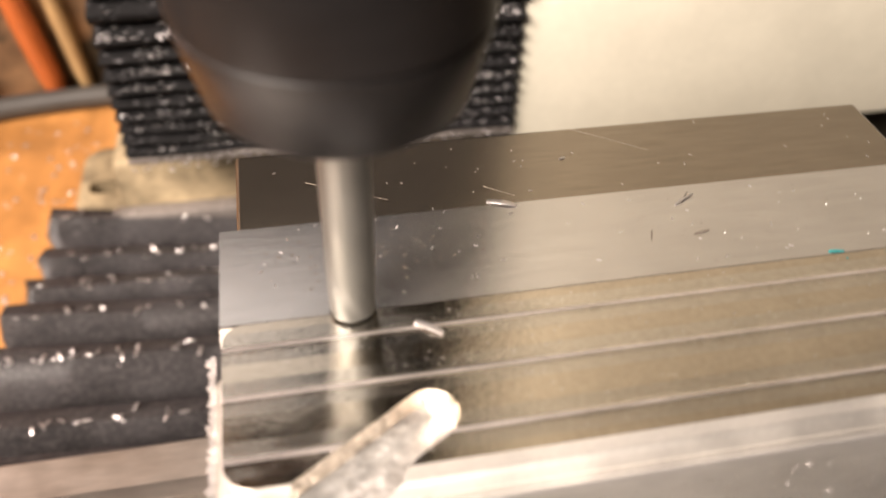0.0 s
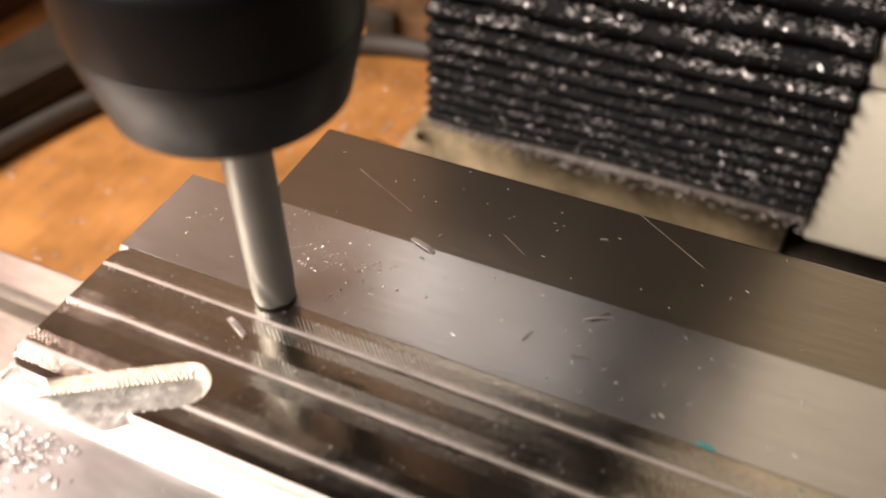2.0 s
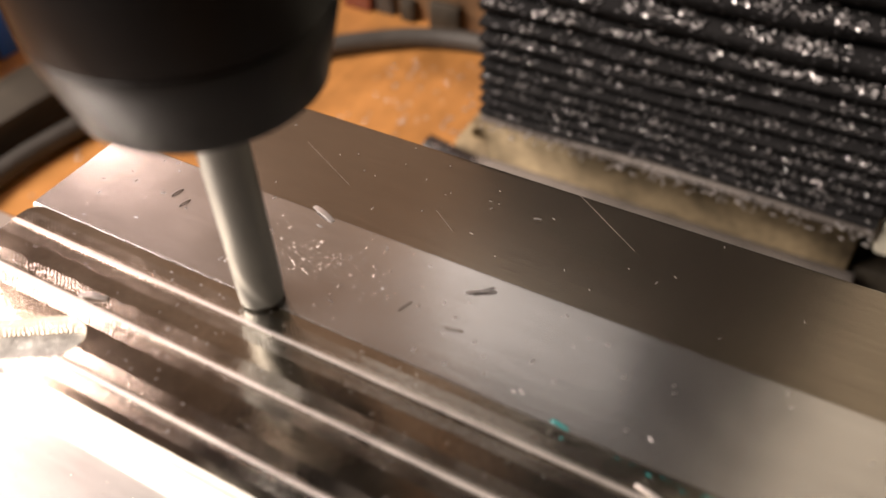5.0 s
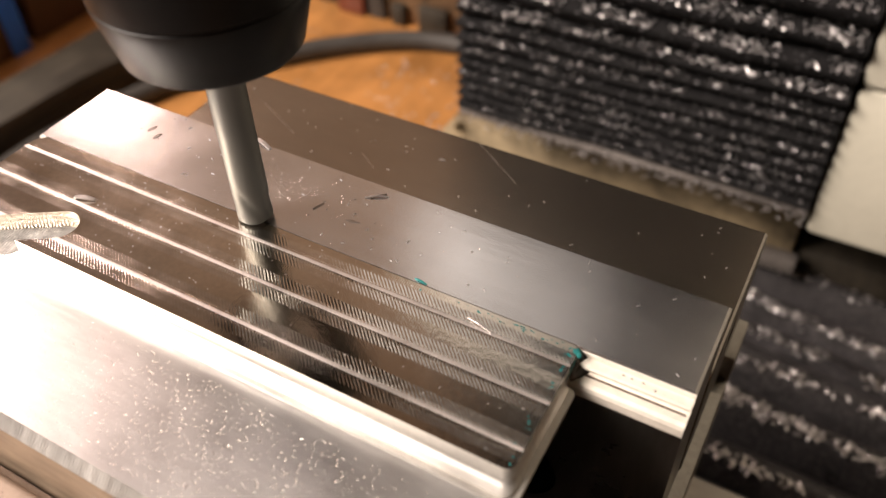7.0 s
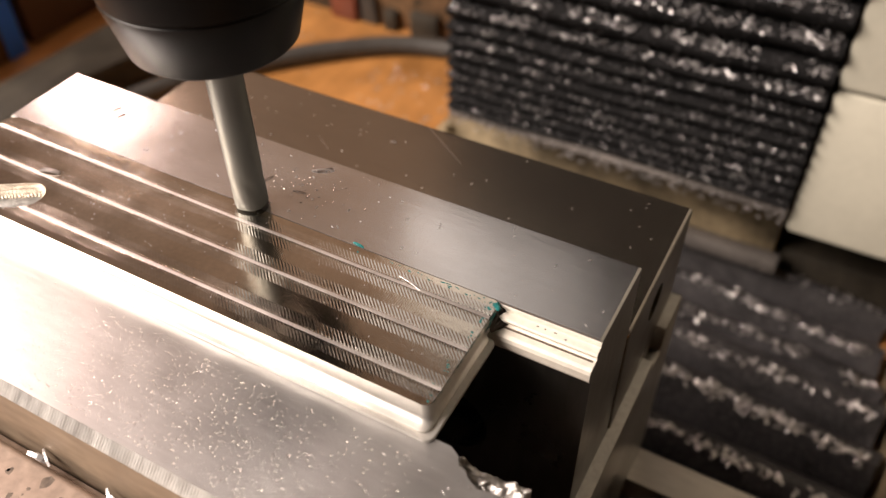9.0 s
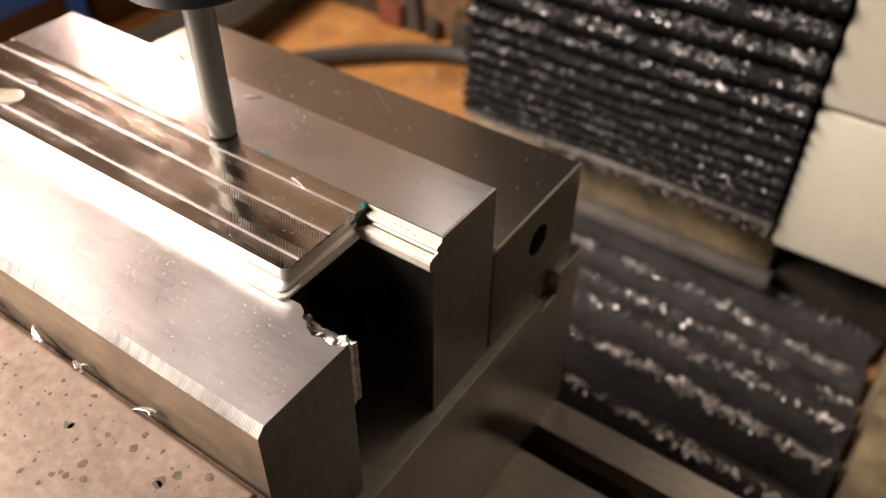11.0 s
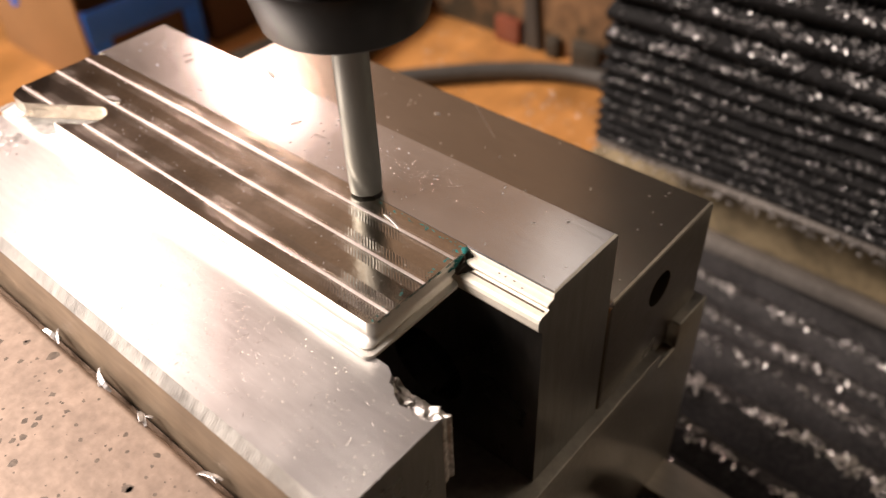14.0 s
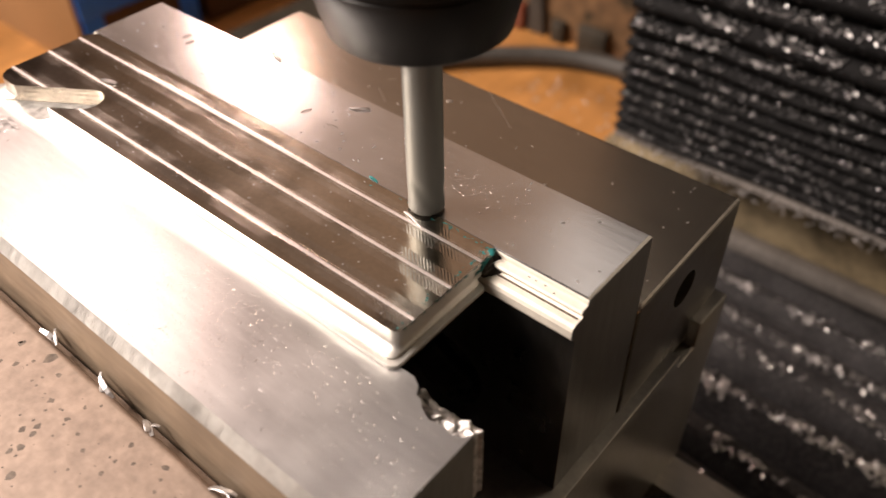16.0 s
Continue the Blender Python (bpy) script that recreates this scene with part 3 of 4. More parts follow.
    MOVING.append(vise)
    return vise


PASSES = (-26.0, -34.6, -44.2)


def build_work():
    work = empty("clamped_plate", 66, -38, -8, "milled aluminium plate with bright tool-pass lines and a diagonal slot", "workpiece")
    slot = stadium((27.4, -41.0), (-4, -61.0), 3.9)
    levels = ((-0.02, 0, 0, 0), (-0.5, 0.04, 0.02, 0), (-2.5, 0.1, 0.05, 0), (-2.9, 0.25, 0.12, 2.0), (-3.3, 0.6, 0.25, 5.2), (-3.65, 1.25, 0.5, 5.2), (-3.8, 1.9, 0.7, 5.2),
              (-3.95, 2.3, 0.8, 5.2), (-4.25, 2.35, 0.8, 5.2), (-4.35, 2.2, 0.7, 5.2), (-4.5, 3.1, 1.9, 5.2), (-5.1, 3.3, 2.0, 5.2))
    bm = bmesh.new()
    rings = []
    for z, out, side, back in levels:
        rings.append([bm.verts.new(Vector((x, y, z)) * MM) for x, y in rounded(0.3 - side, 130.2 + side, -48.4 - out, -21.55 - back, (4.0 - min(out, 2), 1.7, 1.2, 3.0), 4)])
    for a, b in zip(rings, rings[1:]):
        for i in range(len(a)):
            j = (i + 1) % len(a)
            bm.faces.new((a[i], a[j], b[j], b[i]))
    bm.faces.new(rings[0]), bm.faces.new(rings[-1])
    bmesh.ops.recalc_face_normals(bm, faces=bm.faces)
    body = carved(bm, prism(slot, "z", -3.95, 4))
    for f in body.faces:
        c = f.calc_center_median() / MM
        off = abs((c.x - 27.4) * -20.0 + (c.y + 41.0) * 31.4) / 37.23
        f.material_index = 1 if abs(f.normal.z) < 0.3 and off < 3.95 and c.x < 31.4 and -3.96 < c.z < -0.03 and c.y > -48.35 and (off > 3.7 or c.x > 26) else 0
    part("plate_body", body, [WALL_CUT, SLOT_WALL], work, "bright milled plate walls")
    part("slot_floor", carved(prism(stadium((27.4, -41.0), (-4, -61.0), 3.85), "z", -3.99, -3.93), box(-60, 60, -90, -50.2, -9, 9)), SLOT_CUT, work, "bright scored slot floor")
    # top skin: flat lanes with raised pass lines, cut by the slot
    ys = set()
    for c in PASSES:
        ys |= {c + d for d in (-2.8, -1.9, -1.2, -0.8, -0.55, -0.35, -0.18, 0, 0.18, 0.35, 0.55, 0.8, 1.2, 1.9, 2.8)}
    ys |= {-48.4, -46.9, -21.55, -23.0}
    ys = sorted(ys)

    def height(y):
        return 0.10 + sum(0.055 * math.exp(-((y - c) / 0.5) ** 2) for c in PASSES) - 0.01 * ((y + 35) / 14) ** 2

    outline = prism(rounded(0.3, 130.2, -48.4, -21.55, (4.0, 1.7, 1.2, 3.0), 4), "z", -1, 3)
    skin = bmesh.new()
    xs = [-1, 132]
    top = [[skin.verts.new(Vector((x, y, height(y))) * MM) for x in xs] for y in ys]
    low = [[skin.verts.new(Vector((x, y, -0.018)) * MM) for x in xs] for y in ys]
    for j in range(len(ys) - 1):
        skin.faces.new((top[j][0], top[j][1], top[j + 1][1], top[j + 1][0]))
        skin.faces.new((low[j][0], low[j + 1][0], low[j + 1][1], low[j][1]))
        for i in (0, 1):
            skin.faces.new((top[j][i], low[j][i], low[j + 1][i], top[j + 1][i]))
    for j in (0, -1):
        skin.faces.new((top[j][0], top[j][1], low[j][1], low[j][0]))
    bmesh.ops.recalc_face_normals(skin, faces=skin.faces)
    frame_cut = box(-40, 180, -120, 60, -1, 3)
    frame_cut = carved(frame_cut, outline)
    skin = carved(skin, frame_cut, prism(slot, "z", -3, 4))
    for f in skin.faces:
        y = f.calc_center_median().y / MM
        d = min(abs(y - c) for c in PASSES)
        f.material_index = 0 if f.normal.z < 0.5 or d > 2.6 else 1 if d < 0.3 else 2
    part("plate_top", smooth(skin, 30), [FLOOR_CUT, RIDGE_CUT, SHOULDER_CUT], work, "dark mirror-like milled top with bright pass lines")
    # arcs that the cutter's teeth left beside each pass line
    rnd = random.Random(31)
    bm = bmesh.new()
    for c in PASSES:
        for side in (-1, 1):
            x = 1.5
            while x < 128.5:
                x += 0.52
                reach = (1.05 if side > 0 else 1.3) + 0.35 * noise.noise(Vector((x * 0.05, c, side * 3.0)))
                reach = min(max(reach, 0.8), 3.1)
                row = []
                for k in range(4):
                    d = 0.42 + (reach - 0.42) * k / 3
                    xx, yy, w = x + 0.16 * d * d, c + side * d, 0.11 * (1 - 0.7 * k / 3)
                    row.append((xx, yy, w))
                near = [(xx - 27.4) * 31.4 + (yy + 41.0) * 20.0 for xx, yy, w in row]
                off = min(abs((xx - 27.4) * -20.0 + (yy + 41.0) * 31.4) / 37.23 for xx, yy, w in row)
                if (near[0] < 0 and off < 4.2) or math.hypot(row[0][0] - 27.4, row[0][1] + 41) < 5 or math.hypot(row[3][0] - 27.4, row[3][1] + 41) < 4.3 or row[3][1] < -47.6 or row[3][1] > -22:
                    continue
                vs = [[bm.verts.new(Vector((xx + w, yy, height(yy) - 0.004)) * MM), bm.verts.new(Vector((xx, yy, height(yy) + 0.006)) * MM), bm.verts.new(Vector((xx - w, yy, height(yy) - 0.004)) * MM)] for xx, yy, w in row]
                for a, b in zip(vs, vs[1:]):
                    for k in range(2):
                        bm.faces.new((a[k], a[k + 1], b[k + 1], b[k]))
    bmesh.ops.recalc_face_normals(bm, faces=bm.faces)
    tagged(part("tooth_hatching", bm, HATCH_CUT, work, "fine curved cutter marks beside the pass lines"), kind="stuff")
    # burr along the left end
    rnd = random.Random(5)
    bm = bmesh.new()
    for k in range(64):
        y, w = -23.5 - 28 * k / 64, rnd.uniform(0.1, 0.2)
        box(-1.8 - abs(rnd.gauss(0, 0.35)), -1.1, y - w, y + w, -5.0, -4.5 + rnd.uniform(0, 0.6), 0.05, bm, 1)
    tagged(part("burr", bm, CHIP, work, "fine bright burr along the end"), kind="stuff")
    # teal smears at the far corner, on the end wall's rim and along the jaw side
    bm = bmesh.new()
    rnd = random.Random(8)

    def film(x, y, z, r, along, up=False):
        """A thin ragged smear, lying or standing on the end wall."""
        ring = []
        for k in range(9):
            a = 6.283 * k / 9
            u, v = r * along * math.cos(a) * rnd.uniform(0.6, 1.2), r * math.sin(a) * rnd.uniform(0.6, 1.2)
            ring.append(bm.verts.new(Vector((x, y + u, min(z + v, -0.03)) if up else (x + u, y + v, z)) * MM))
        bm.faces.new(ring)

    for k in range(26):
        film(130.32 + k * 0.002, -23.4 - abs(rnd.gauss(0, 1.6)), -1.0 + rnd.uniform(-0.9, 0.8), rnd.uniform(0.15, 0.5), rnd.uniform(1, 2), True)
    for k in range(40):
        film(130.28 + k * 0.001, -25 - 22 * rnd.random(), -0.2 + rnd.uniform(-0.15, 0.1), rnd.uniform(0.06, 0.16), rnd.uniform(2, 6), True)
    for k in range(34):
        film(129.4 - abs(rnd.gauss(0, 0.5)), -22.4 - 25 * rnd.random() ** 1.6, 0.115 + k * 0.0004, rnd.uniform(0.07, 0.22), rnd.uniform(0.8, 1.8))
    for k in range(30):
        film(129 - abs(rnd.gauss(0, 13)), -22.0 - abs(rnd.gauss(0, 0.5)), 0.118 + k * 0.0004, rnd.uniform(0.05, 0.16), rnd.uniform(1, 4))
    for f in bm.faces:
        f.normal_update()
    tagged(part("ink_smear", bm, TEAL, work, "teal smear of layout ink"), kind="stuff")
    # a curled burr at the far corner
    bm = bmesh.new()
    for k in range(5):
        chip(bm, (129.7 + 0.25 * k, -22.3 - 0.3 * k, -0.2 + 0.12 * k), rnd.uniform(1.2, 2.2), 0.5, 0.7, 1.2 + 0.2 * k, rnd.uniform(0.3, 0.8), 0.12)
    bmesh.ops.recalc_face_normals(bm, faces=bm.faces)
    part("corner_burr", bm, TEAL, work, "curled teal-stained burr")
    # dark strip laid over the joint for the shade in its gap
    part("oil_seam", box(1.5, 129.4, -21.56, -21.36, -0.1, 0.014), DARK_GLOSS, work, "thin dark strip in place of the shaded gap against the jaw")
    # glossy dark lump added behind the plate's end for smear and dark reflection
    bm = bmesh.new()
    bmesh.ops.create_grid(bm, x_segments=30, y_segments=24, size=0.5)
    for v in bm.verts:
        u, w = v.co.x + 0.5, v.co.y + 0.5
        h = noise.fractal(Vector((u * 6, w * 5, 3.3)), 0.9, 2.1, 4)
        edge = min(u, 1 - u, w, 1 - w) * 5
        v.co = Vector((130.1 + 3.9 * u * (1.05 - 0.75 * w) + 0.12 * h, -21.6 - 4.4 * w + 0.12 * h, 0.0 - 2.4 * u - 1.6 * w + 0.22 * h - (0.4 if edge < 0.4 else 0))) * MM
    ext = bmesh.ops.extrude_face_region(bm, geom=list(bm.faces))
    for v in [g for g in ext["geom"] if isinstance(g, bmesh.types.BMVert)]:
        v.co.z = -4.4 * MM
    bmesh.ops.recalc_face_normals(bm, faces=bm.faces)
    smooth(bm, 50)
    tagged(part("packed_grime", bm, DARK_GLOSS, work, "glossy dark lump for the smear and dark reflection at the corner"), kind="stuff")
    MOVING.append(work)
    return work


# ---- chips ----
def drop(bm, x, y, z, r, rnd):
    """A low bead of oil."""
    n = 7
    ring = [bm.verts.new(Vector((x + r * math.cos(6.283 * k / n) * rnd.uniform(0.8, 1.2), y + r * math.sin(6.283 * k / n) * rnd.uniform(0.8, 1.2), z)) * MM) for k in range(n)]
    mid = [bm.verts.new(Vector((x + 0.6 * r * math.cos(6.283 * k / n), y + 0.6 * r * math.sin(6.283 * k / n), z + r * 0.26)) * MM) for k in range(n)]
    tip = bm.verts.new(Vector((x, y, z + r * 0.34)) * MM)
    for k in range(n):
        j = (k + 1) % n
        bm.faces.new((ring[k], ring[j], mid[j], mid[k])).smooth = True
        bm.faces.new((mid[k], mid[j], tip)).smooth = True


def build_chips():
    rnd = random.Random(21)
    # on the upright bellows: lying on the pleats' upper lips, thick on the open pleats
    bm = bmesh.new()
    lv = column_levels()[1:]
    for k0 in range(0, len(lv) - 4, 5):
        (za, ia), (zb, ib) = lv[k0 + 2], lv[k0 + 3]
        if za > 110:
            break
        open_pleat = zb - za > 3.2
        for k in range(420 if open_pleat else 260):
            x = rnd.uniform(-59, 115)
            if rnd.random() > 0.42 + 0.3 * (x + 60) / 180 + 1.1 * noise.noise(Vector((x * 0.06, za * 0.11, 2.0))):
                continue
            u, k_ = rnd.random() ** 1.6 * 0.75, 1.0 if open_pleat else 0.55
            chip(bm, (x, 210 + ia + (ib - ia) * u - 0.5, za + (zb - za) * u + 0.4), rnd.uniform(1.2, 3.8) * k_, rnd.uniform(0.5, 1.1) * k_, rnd.uniform(0, 0.5), rnd.uniform(0, 3.1), rnd.uniform(-0.8, 0.8))
        for k in range(12 if open_pleat else 4):
            u = rnd.random() ** 1.6 * 0.75
            chip(bm, (117.5 - ia - (ib - ia) * u + 0.5, rnd.uniform(212, 290), za + (zb - za) * u + 0.4), rnd.uniform(1.2, 3.8), rnd.uniform(0.5, 1.1), rnd.uniform(0, 0.5), rnd.uniform(0, 3.1), rnd.uniform(-0.8, 0.8))
    bmesh.ops.recalc_face_normals(bm, faces=bm.faces)
    tagged(part("bellows_chips", bm, GREY_CHIP, None), "bright aluminium chips caught on the upright bellows", "chips", kind="stuff")
    # on the flat bellows
    bm = bmesh.new()
    prof = saddle_profile()
    crests = prof[2::6]
    heaps = (0.45, 0.6, 1.15, 0.45, 0.6, 0.6, 0.5)
    for n_, (y, z) in enumerate(crests):
        for k in range(int(680 * heaps[n_ % 7])):
            x = rnd.uniform(-110, 182)
            heap = noise.noise(Vector((x * 0.035, y * 0.2, 9.0)))
            if rnd.random() > (0.12 if x < -10 else 0.5 + 0.0016 * x + 1.2 * heap):
                continue
            dy, dz = saddle_sag(x, y)
            u = rnd.gauss(0, 1.7) - 2.2
            chip(bm, (x, y + 3.5 + u + dy, z + dz + 0.3 - 0.05 * u * u), rnd.uniform(1.8, 5), rnd.uniform(0.7, 1.5), rnd.uniform(0, 0.5), rnd.uniform(0, 3.1), rnd.uniform(-0.5, 0.5))
    bmesh.ops.recalc_face_normals(bm, faces=bm.faces)
    tagged(part("saddle_chips", bm, CHIP, None), "bright aluminium chips heaped on the flat bellows", "chips", kind="stuff")
    # on the bench
    bm = bmesh.new()
    for k in range(150):
        chip(bm, (rnd.uniform(-420, -130), rnd.uniform(100, 430), -239.9), rnd.uniform(2, 4.5), rnd.uniform(1, 2), rnd.uniform(0, 0.4), rnd.uniform(0, 3.1), 0)
    for k in range(90):
        chip(bm, (rnd.uniform(-210, -112), rnd.uniform(200, 400), -239.9), rnd.uniform(2, 5), rnd.uniform(1, 2.4), rnd.uniform(0, 0.4), rnd.uniform(0, 3.1), 0)
    for k in range(160):
        chip(bm, (rnd.uniform(-60, 117), rnd.uniform(206, 211.5), -144.4 if k % 2 else -140.9), rnd.uniform(1, 3), rnd.uniform(0.5, 1.2), 0.2, rnd.uniform(0, 3.1), 0)
    bmesh.ops.recalc_face_normals(bm, faces=bm.faces)
    tagged(part("bench_chips", bm, CHIP, None), "scattered bright chips on the plywood bench", "chips", kind="stuff")

    def riding(name, bm, mat, label, category, kind="stuff"):
        bmesh.ops.recalc_face_normals(bm, faces=bm.faces)
        ob = tagged(part(name, bm, mat, None), label, category, kind=kind)
        MOVING.append(ob)

    # specks and beads of oil on the jaw tops
    bm = bmesh.new()
    for k in range(120):
        drop(bm, rnd.uniform(4, 140), min(-11 + rnd.gauss(0, 4.0), -1), 0.0, rnd.choice((0.06, 0.08, 0.1, 0.12)), rnd)
    for k in range(260):
        drop(bm, rnd.uniform(60, 148), rnd.uniform(-75, -54), -5.2, rnd.choice((0.06, 0.07, 0.09, 0.12)), rnd)
    for k in range(2400):
        drop(bm, max(6, min(rnd.gauss(78, 20), 147)), rnd.uniform(-75, -54), -5.2, rnd.choice((0.035, 0.045, 0.055, 0.07, 0.1)), rnd)
    riding("oil_beads", bm, OIL, "tiny beads of cutting oil on the jaw tops", "oil beads")
    # spray that the tool keeps throwing on the jaw beside it
    bm = bmesh.new()
    for k in range(170):
        x, y = 22 + rnd.gauss(0, 9), -10.5 + rnd.gauss(0, 3.6)
        if (x - AXIS[0]) ** 2 + (y - AXIS[1]) ** 2 > 36:
            drop(bm, x, max(min(y, -1.2), -19.5), 0.01, rnd.choice((0.08, 0.1, 0.12, 0.15, 0.2, 0.26)), rnd)
    bmesh.ops.recalc_face_normals(bm, faces=bm.faces)
    tagged(part("coolant_beads", bm, OIL, None), "beads of coolant mist round the spinning tool", "coolant beads", kind="stuff")
    bm = bmesh.new()
    for k in range(150):
        x, y = rnd.uniform(5, 128), rnd.uniform(-47, -22.5)
        if x < 33 and y < -36:
            continue
        chip(bm, (x, y, 0.11), rnd.uniform(0.2, 0.5), rnd.uniform(0.07, 0.14), 0.1, rnd.uniform(0, 3.1), 0, 0.03)
    for k in range(60):
        chip(bm, (rnd.uniform(5, 148), rnd.uniform(-20, -1), 0.0), rnd.uniform(0.3, 0.9), rnd.uniform(0.1, 0.25), 0.1, rnd.uniform(0, 3.1), 0, 0.06)
        chip(bm, (rnd.uniform(5, 148), rnd.uniform(3, 45), -20.3), rnd.uniform(0.3, 0.9), rnd.uniform(0.1, 0.25), 0.1, rnd.uniform(0, 3.1), 0, 0.06)
    for k in range(110):
        chip(bm, (rnd.uniform(70, 148), rnd.uniform(-75, -54), -5.2), rnd.uniform(0.3, 1.0), rnd.uniform(0.1, 0.25), 0.1, rnd.uniform(0, 3.1), 0, 0.06)
    riding("fine_swarf", bm, CHIP, "fine bright swarf dust on plate and jaws", "swarf")
    bm = bmesh.new()
    for k in range(260):
        x, y = 9 + rnd.gauss(0, 5), -57 + rnd.gauss(0, 3.0)
        if 0.5 < x < 40 and -76 < y < -53.5:
            chip(bm, (x, y, -5.2 + rnd.uniform(0, 0.3)), rnd.uniform(0.5, 1.6), rnd.uniform(0.1, 0.3), rnd.uniform(0.1, 0.6), rnd.uniform(0, 3.1), rnd.uniform(-0.5, 0.5), 0.06)
    riding("clotted_swarf", bm, CHIP, "clot of fine bright swarf beside the slot's mouth", "swarf")
    bm = bmesh.new()
    for k in range(70):
        u = rnd.random()
        x, y = 27.4 - 22 * u + 2.1, -41.0 - 14 * u - 3.35
        if y > -48.2:
            chip(bm, (x + rnd.uniform(-0.3, 0.3), y, 0.1), rnd.uniform(0.4, 1.3), 0.09, 0.5, rnd.uniform(0.6, 2.4), rnd.uniform(-0.5, 0.5), 0.05)
    riding("slot_burr", bm, GREY_CHIP, "fine burr hairs along the slot's edge", "burr")
    # single chips that can be told apart
    singles = ((47.1, -0.9, 0.0, 5.2, 1.1, 2.8, CHIP), (78.9, -4.6, 0.0, 4.8, 0.35, 0.5, CHIP), (69.9, -12.4, 0.0, 2.6, 0.10, 1.2, PIT),
               (78.6, -13.0, 0.0, 3.0, 0.10, 0.2, PIT), (79.1, -4.2, 0.0, 3.6, 0.16, 0.9, PIT), (98.7, -20.9, 0.0, 2.6, 0.45, 3.0, TEAL), (113, -25.2, 0.1, 5.4, 0.5, 2.9, CHIP),
               (21, -8, 0.0, 2.4, 0.15, 1.3, PIT), (24, -9.6, 0.0, 2.2, 0.15, 1.3, PIT), (71.7, 34.9, -20.3, 1.6, 0.5, 0.3, CHIP))
    for x, y, z, ln, wd, turn, mat in singles:
        bm = bmesh.new()
        chip(bm, (x, y, z), ln, wd, 0.16, turn, 0, 0.16)
        tagged_name = {"aluminium_chip": "bright curled aluminium chip lying on the vise", "dark_pit": "thin dark sliver lying on the soft jaw", "teal_layout_ink": "chip stained with teal ink"}[mat.name]
        bmesh.ops.recalc_face_normals(bm, faces=bm.faces)
        ob = tagged(part("metal_chip", bm, mat, None), tagged_name, "metal chip", group="loose chips on the vise")
        MOVING.append(ob)
    # a curled chip that the spindle's wind turns and shoves along the plate
    bm = bmesh.new()
    chip(bm, (0, 0, 0), 4.6, 1.15, 0.2, 0, 0, 0.24)
    bmesh.ops.recalc_face_normals(bm, faces=bm.faces)
    ob = tagged(part("metal_chip", bm, CHIP, None), "bright curled aluminium chip drifting on the plate", "metal chip", group="loose chips on the vise")
    DRIFTING.append(ob)
    # slivers in the groove before the front jaw
    for x in (64, 83, 97, 118):
        bm = bmesh.new()
        for k in range(3):
            chip(bm, (x + rnd.uniform(-1.5, 1.5), -79.3 + rnd.uniform(-0.6, 0.4), -21.6 + rnd.uniform(0, 1.0)), rnd.uniform(2.5, 5), rnd.uniform(0.6, 1.4), 0.3, rnd.uniform(-0.7, 0.7), rnd.uniform(-0.6, 0.6), 0.15)
        bmesh.ops.recalc_face_normals(bm, faces=bm.faces)
        ob = tagged(part("groove_chip", bm, GREY_CHIP, None), "bright chips jammed in the jaw groove", "metal chip", group="chips in the groove")
        MOVING.append(ob)


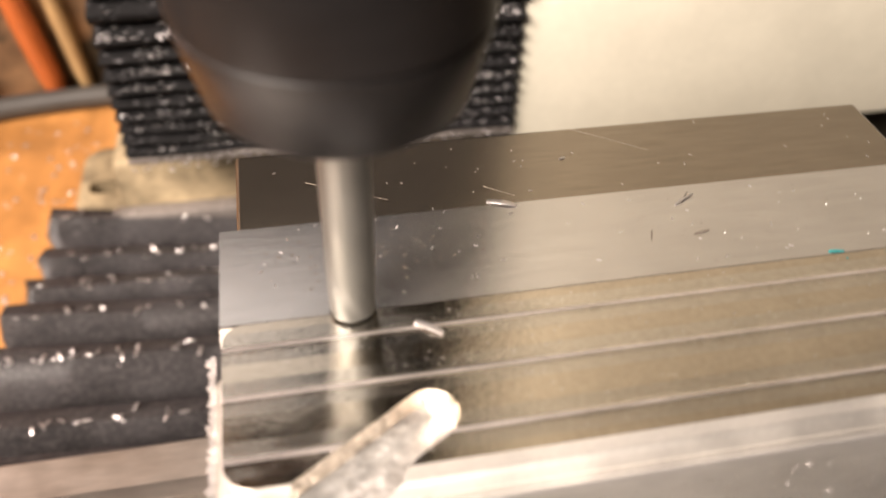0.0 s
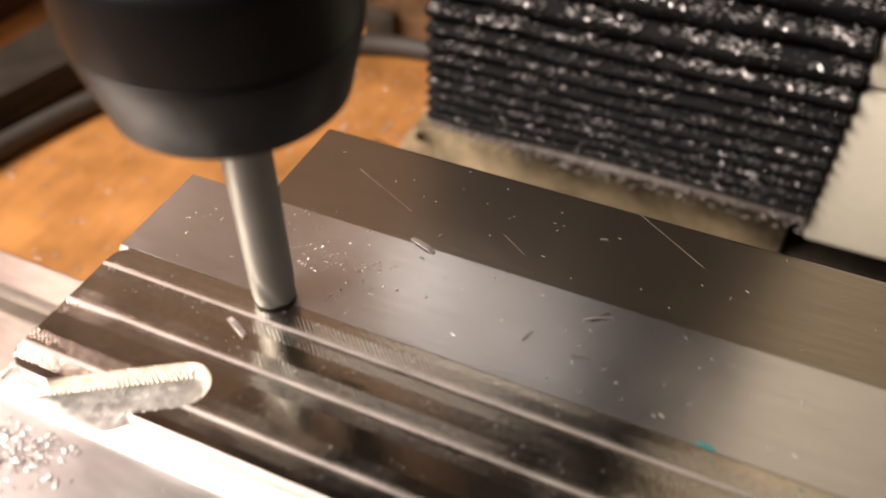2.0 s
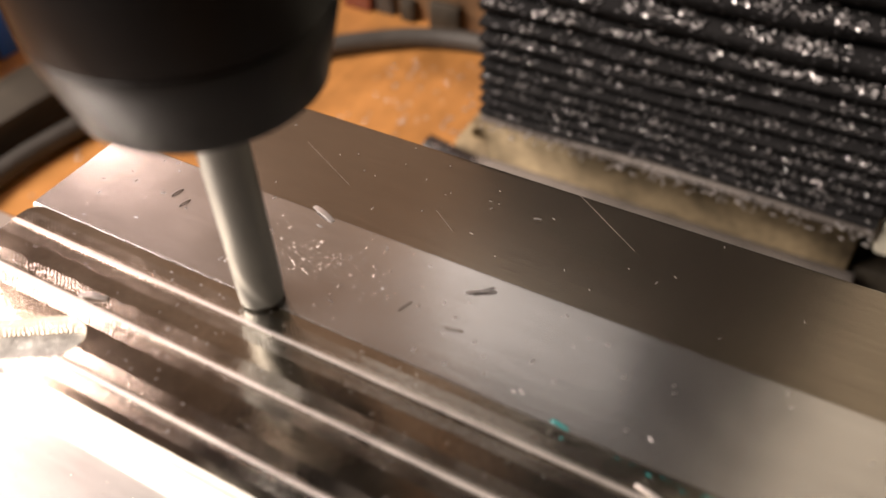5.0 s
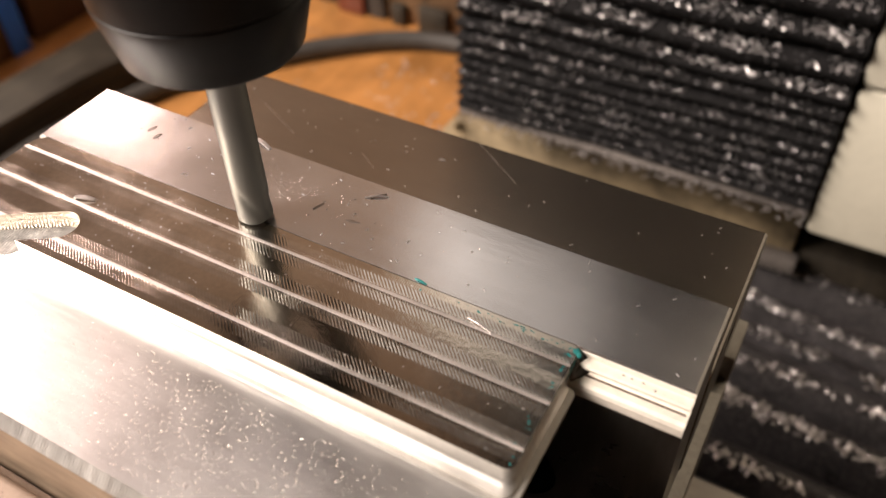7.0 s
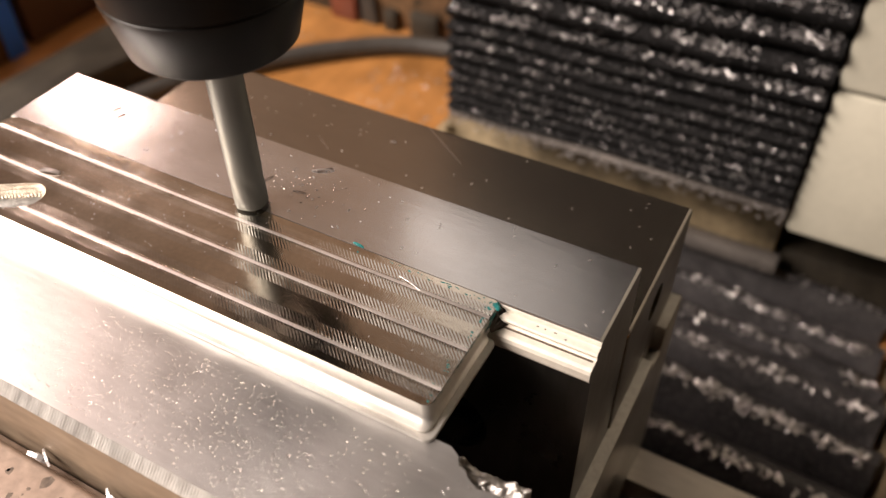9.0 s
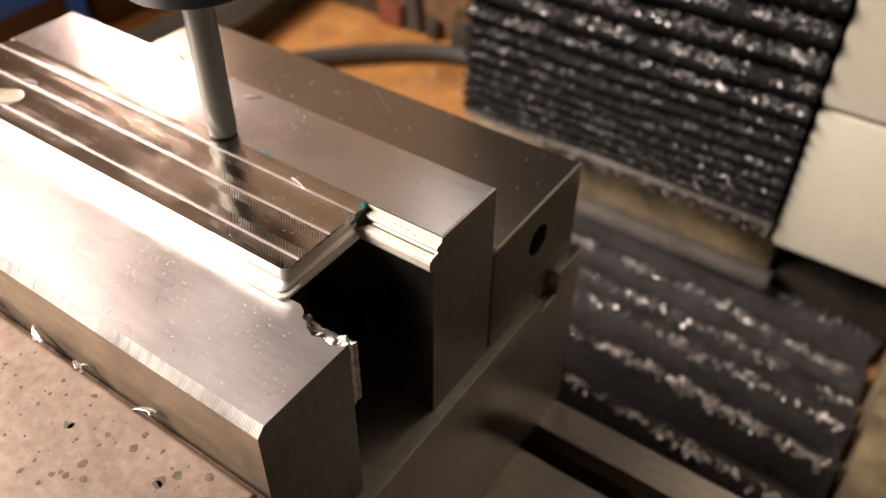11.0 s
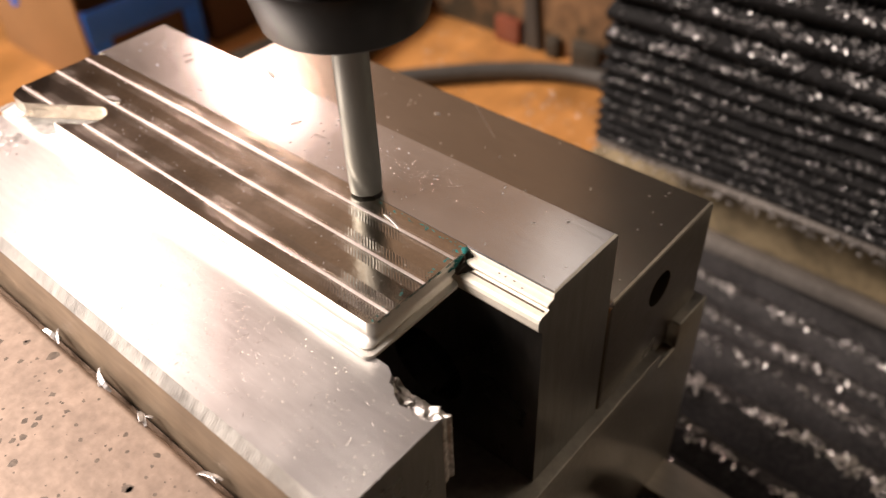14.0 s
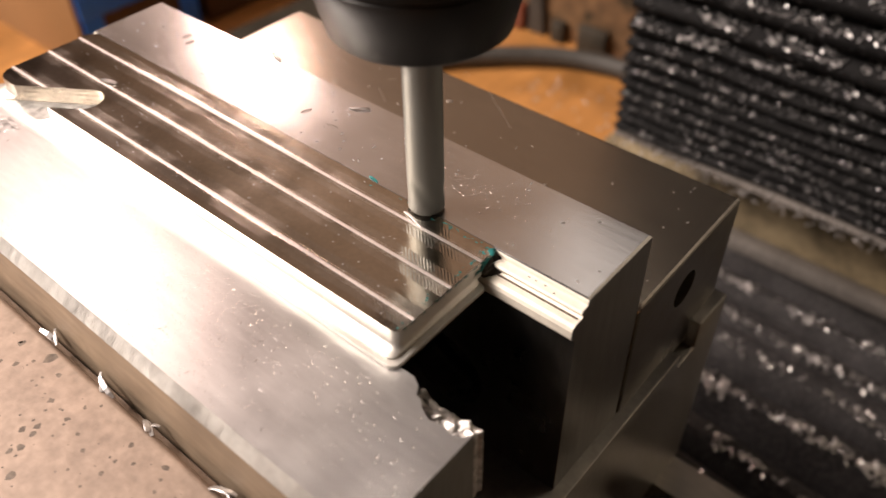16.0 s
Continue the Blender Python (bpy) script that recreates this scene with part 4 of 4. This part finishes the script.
# ---- things on the bench ----
def build_bench_things():
    pts = curve_points([(-345, 40, -232), (-360, 131, -232), (-350, 208, -232), (-326, 272, -232), (-281, 330, -232), (-236, 373, -232), (-188, 401, -232), (-110, 412, -232), (0, 414, -232)])
    tagged(part("cable", tube(pts, 7.5, 12), CABLE, None), "thick grey rubber cable curving over the bench", "cable")
    outline = [(-424, 110), (-380, 110), (-374, 210), (-352, 310), (-374, 426), (-424, 426), (-416, 300)]
    bar = empty("wooden_bar", -390, 260, -240, "dark grimy laminated wooden bar lying on the bench", "wooden bar")
    for z0, z1 in ((-239.9, -227.2), (-227.0, -214)):
        part("layer", prism(outline, "z", z0, z1, 1.2), DARK_BAR, bar)
    # cardboard tray edged with blue tape, and a darker box behind it
    bn = empty("cardboard_box", -530, 205, -240, "open brown cardboard box edged with bright blue tape", "box")
    # carton's shaded side is put into its dark card colour; flap stays tan
    part("carton", carved(box(-590, -484, 152, 252, -239.8, -170, 2), box(-586, -488, 156, 248, -236, -160)), DARK_SHADED_CARD, bn)
    part("tape_band", carved(box(-592, -482, 150, 254, -194, -168, 0.6), box(-589.9, -484.1, 152.1, 251.9, -200, -160)), BLUE, bn, "bright blue adhesive tape")
    part("flap", box(-646, -486, 147, 149.8, -239.8, -60, 0.4), CARDBOARD, bn, "upright tan cardboard flap")
    part("tape", prism([(-624, -60), (-603, -60), (-586, -186), (-600, -192)], "y", 146.2, 146.8), BLUE, bn, "bright blue adhesive tape")
    for y in (150.5, 236):
        part("tape_strip", box(-483.8, -482.2, y, y + 17, -239.7, -194.2, 0.3), BLUE, bn, "bright blue adhesive tape")
    db = empty("cardboard_box", -560, 345, -240, "dark brown cardboard box standing by the backboard", "box")
    part("carton", box(-640, -486, 264, 424, -239.8, -96, 2), DARK_SHADED_CARD, db)
    part("flap", box(-638, -488, 266, 422, -95.8, -94, 0.4), DARK_SHADED_CARD, db)
    back = empty("backboard", 0, 433, -240, "grimy mottled brown backboard behind the bench", "backboard")
    for k in range(7):
        part("board", box(-1290 + 400 * k, -891.5 + 400 * k, 430, 435.5, -239.8, -70, 1), WALLBOARD, back)
    # a dark strap and offcuts against the wall
    strap = prism([(-262, -239.5), (-246, -239.5), (-252, -190), (-274, -120), (-290, -60), (-300, -60), (-284, -125), (-264, -192)], "y", 424, 429.5, 1)
    tagged(part("strap", strap, CABLE, None), "dark rubber strap hanging against the wall", "strap")
    for x0, x1, h, mat, lab in ((-292, -266, 22, ORANGE, "reddish wooden offcut standing against the wall"), (-238, -226, 18, DARK_BAR, "dark wooden offcut standing against the wall"), (-212, -186, 22, DARK_BAR, "dark wooden offcut standing against the wall")):
        tagged(part("wood_offcut", box(x0, x1, 421, 429.6, -239.8, -239.8 + h, 1.5), mat, None), lab, "wood offcut", group="offcuts by the wall")
    # two handles leaning in the corner beside the column
    for lo, hi, r, mat, lab in (((-141, 421, -239.5), (-162, 421, -90), 8.2, ORANGE_PAINT, "orange painted tool handle leaning on the backboard"), ((-121, 423, -239.5), (-137, 423, -100), 5.2, PALE_WOOD, "pale wooden tool handle leaning on the backboard")):
        a, b = Vector(lo), Vector(hi)
        own = lathe([(0, 0), (r * 0.45, 0), (r * 0.7, 6), (r * 0.95, 22), (r, 60), (r * 0.85, 120), (r * 0.9, 145), (r * 0.5, 150), (0, 150)], 0, 0, 20)
        lean = Vector((0, 0, 1)).rotation_difference(b - a).to_matrix().to_4x4()
        own.transform(Matrix.Translation(a * MM) @ lean)
        tagged(part("tool_handle", own, mat, None), lab, "tool handle", group="tool handles by the wall")


build_room()
build_bench()
build_machine()
SPINDLE = build_spindle()
build_table()
build_vise()
build_work()
build_chips()
build_bench_things()


def motions():
    for ob in MOVING:
        p = ob.location.copy() / MM
        walk(ob, [(t, pose((p.x - s_) * MM, p.y * MM, p.z * MM)) for t, s_ in FEED])
    for ob in DRIFTING:
        rows = []
        for t, s_ in FEED:
            for (t0, x0, y0, a0), (t1, x1, y1, a1) in zip(DRIFT, DRIFT[1:]):
                if t0 <= t <= t1:
                    k = (t - t0) / (t1 - t0)
                    rows.append((t, pose((x0 + (x1 - x0) * k - s_) * MM, (y0 + (y1 - y0) * k) * MM, 0.19 * MM, 0, 0, a0 + (a1 - a0) * k)))
                    break
        walk(ob, rows)
    p = SPINDLE.location.copy()
    walk(SPINDLE, [(k / 30, pose(p.x, p.y, p.z, 0, 0, -(k * 73.0) % 360)) for k in range(481)])


motions()
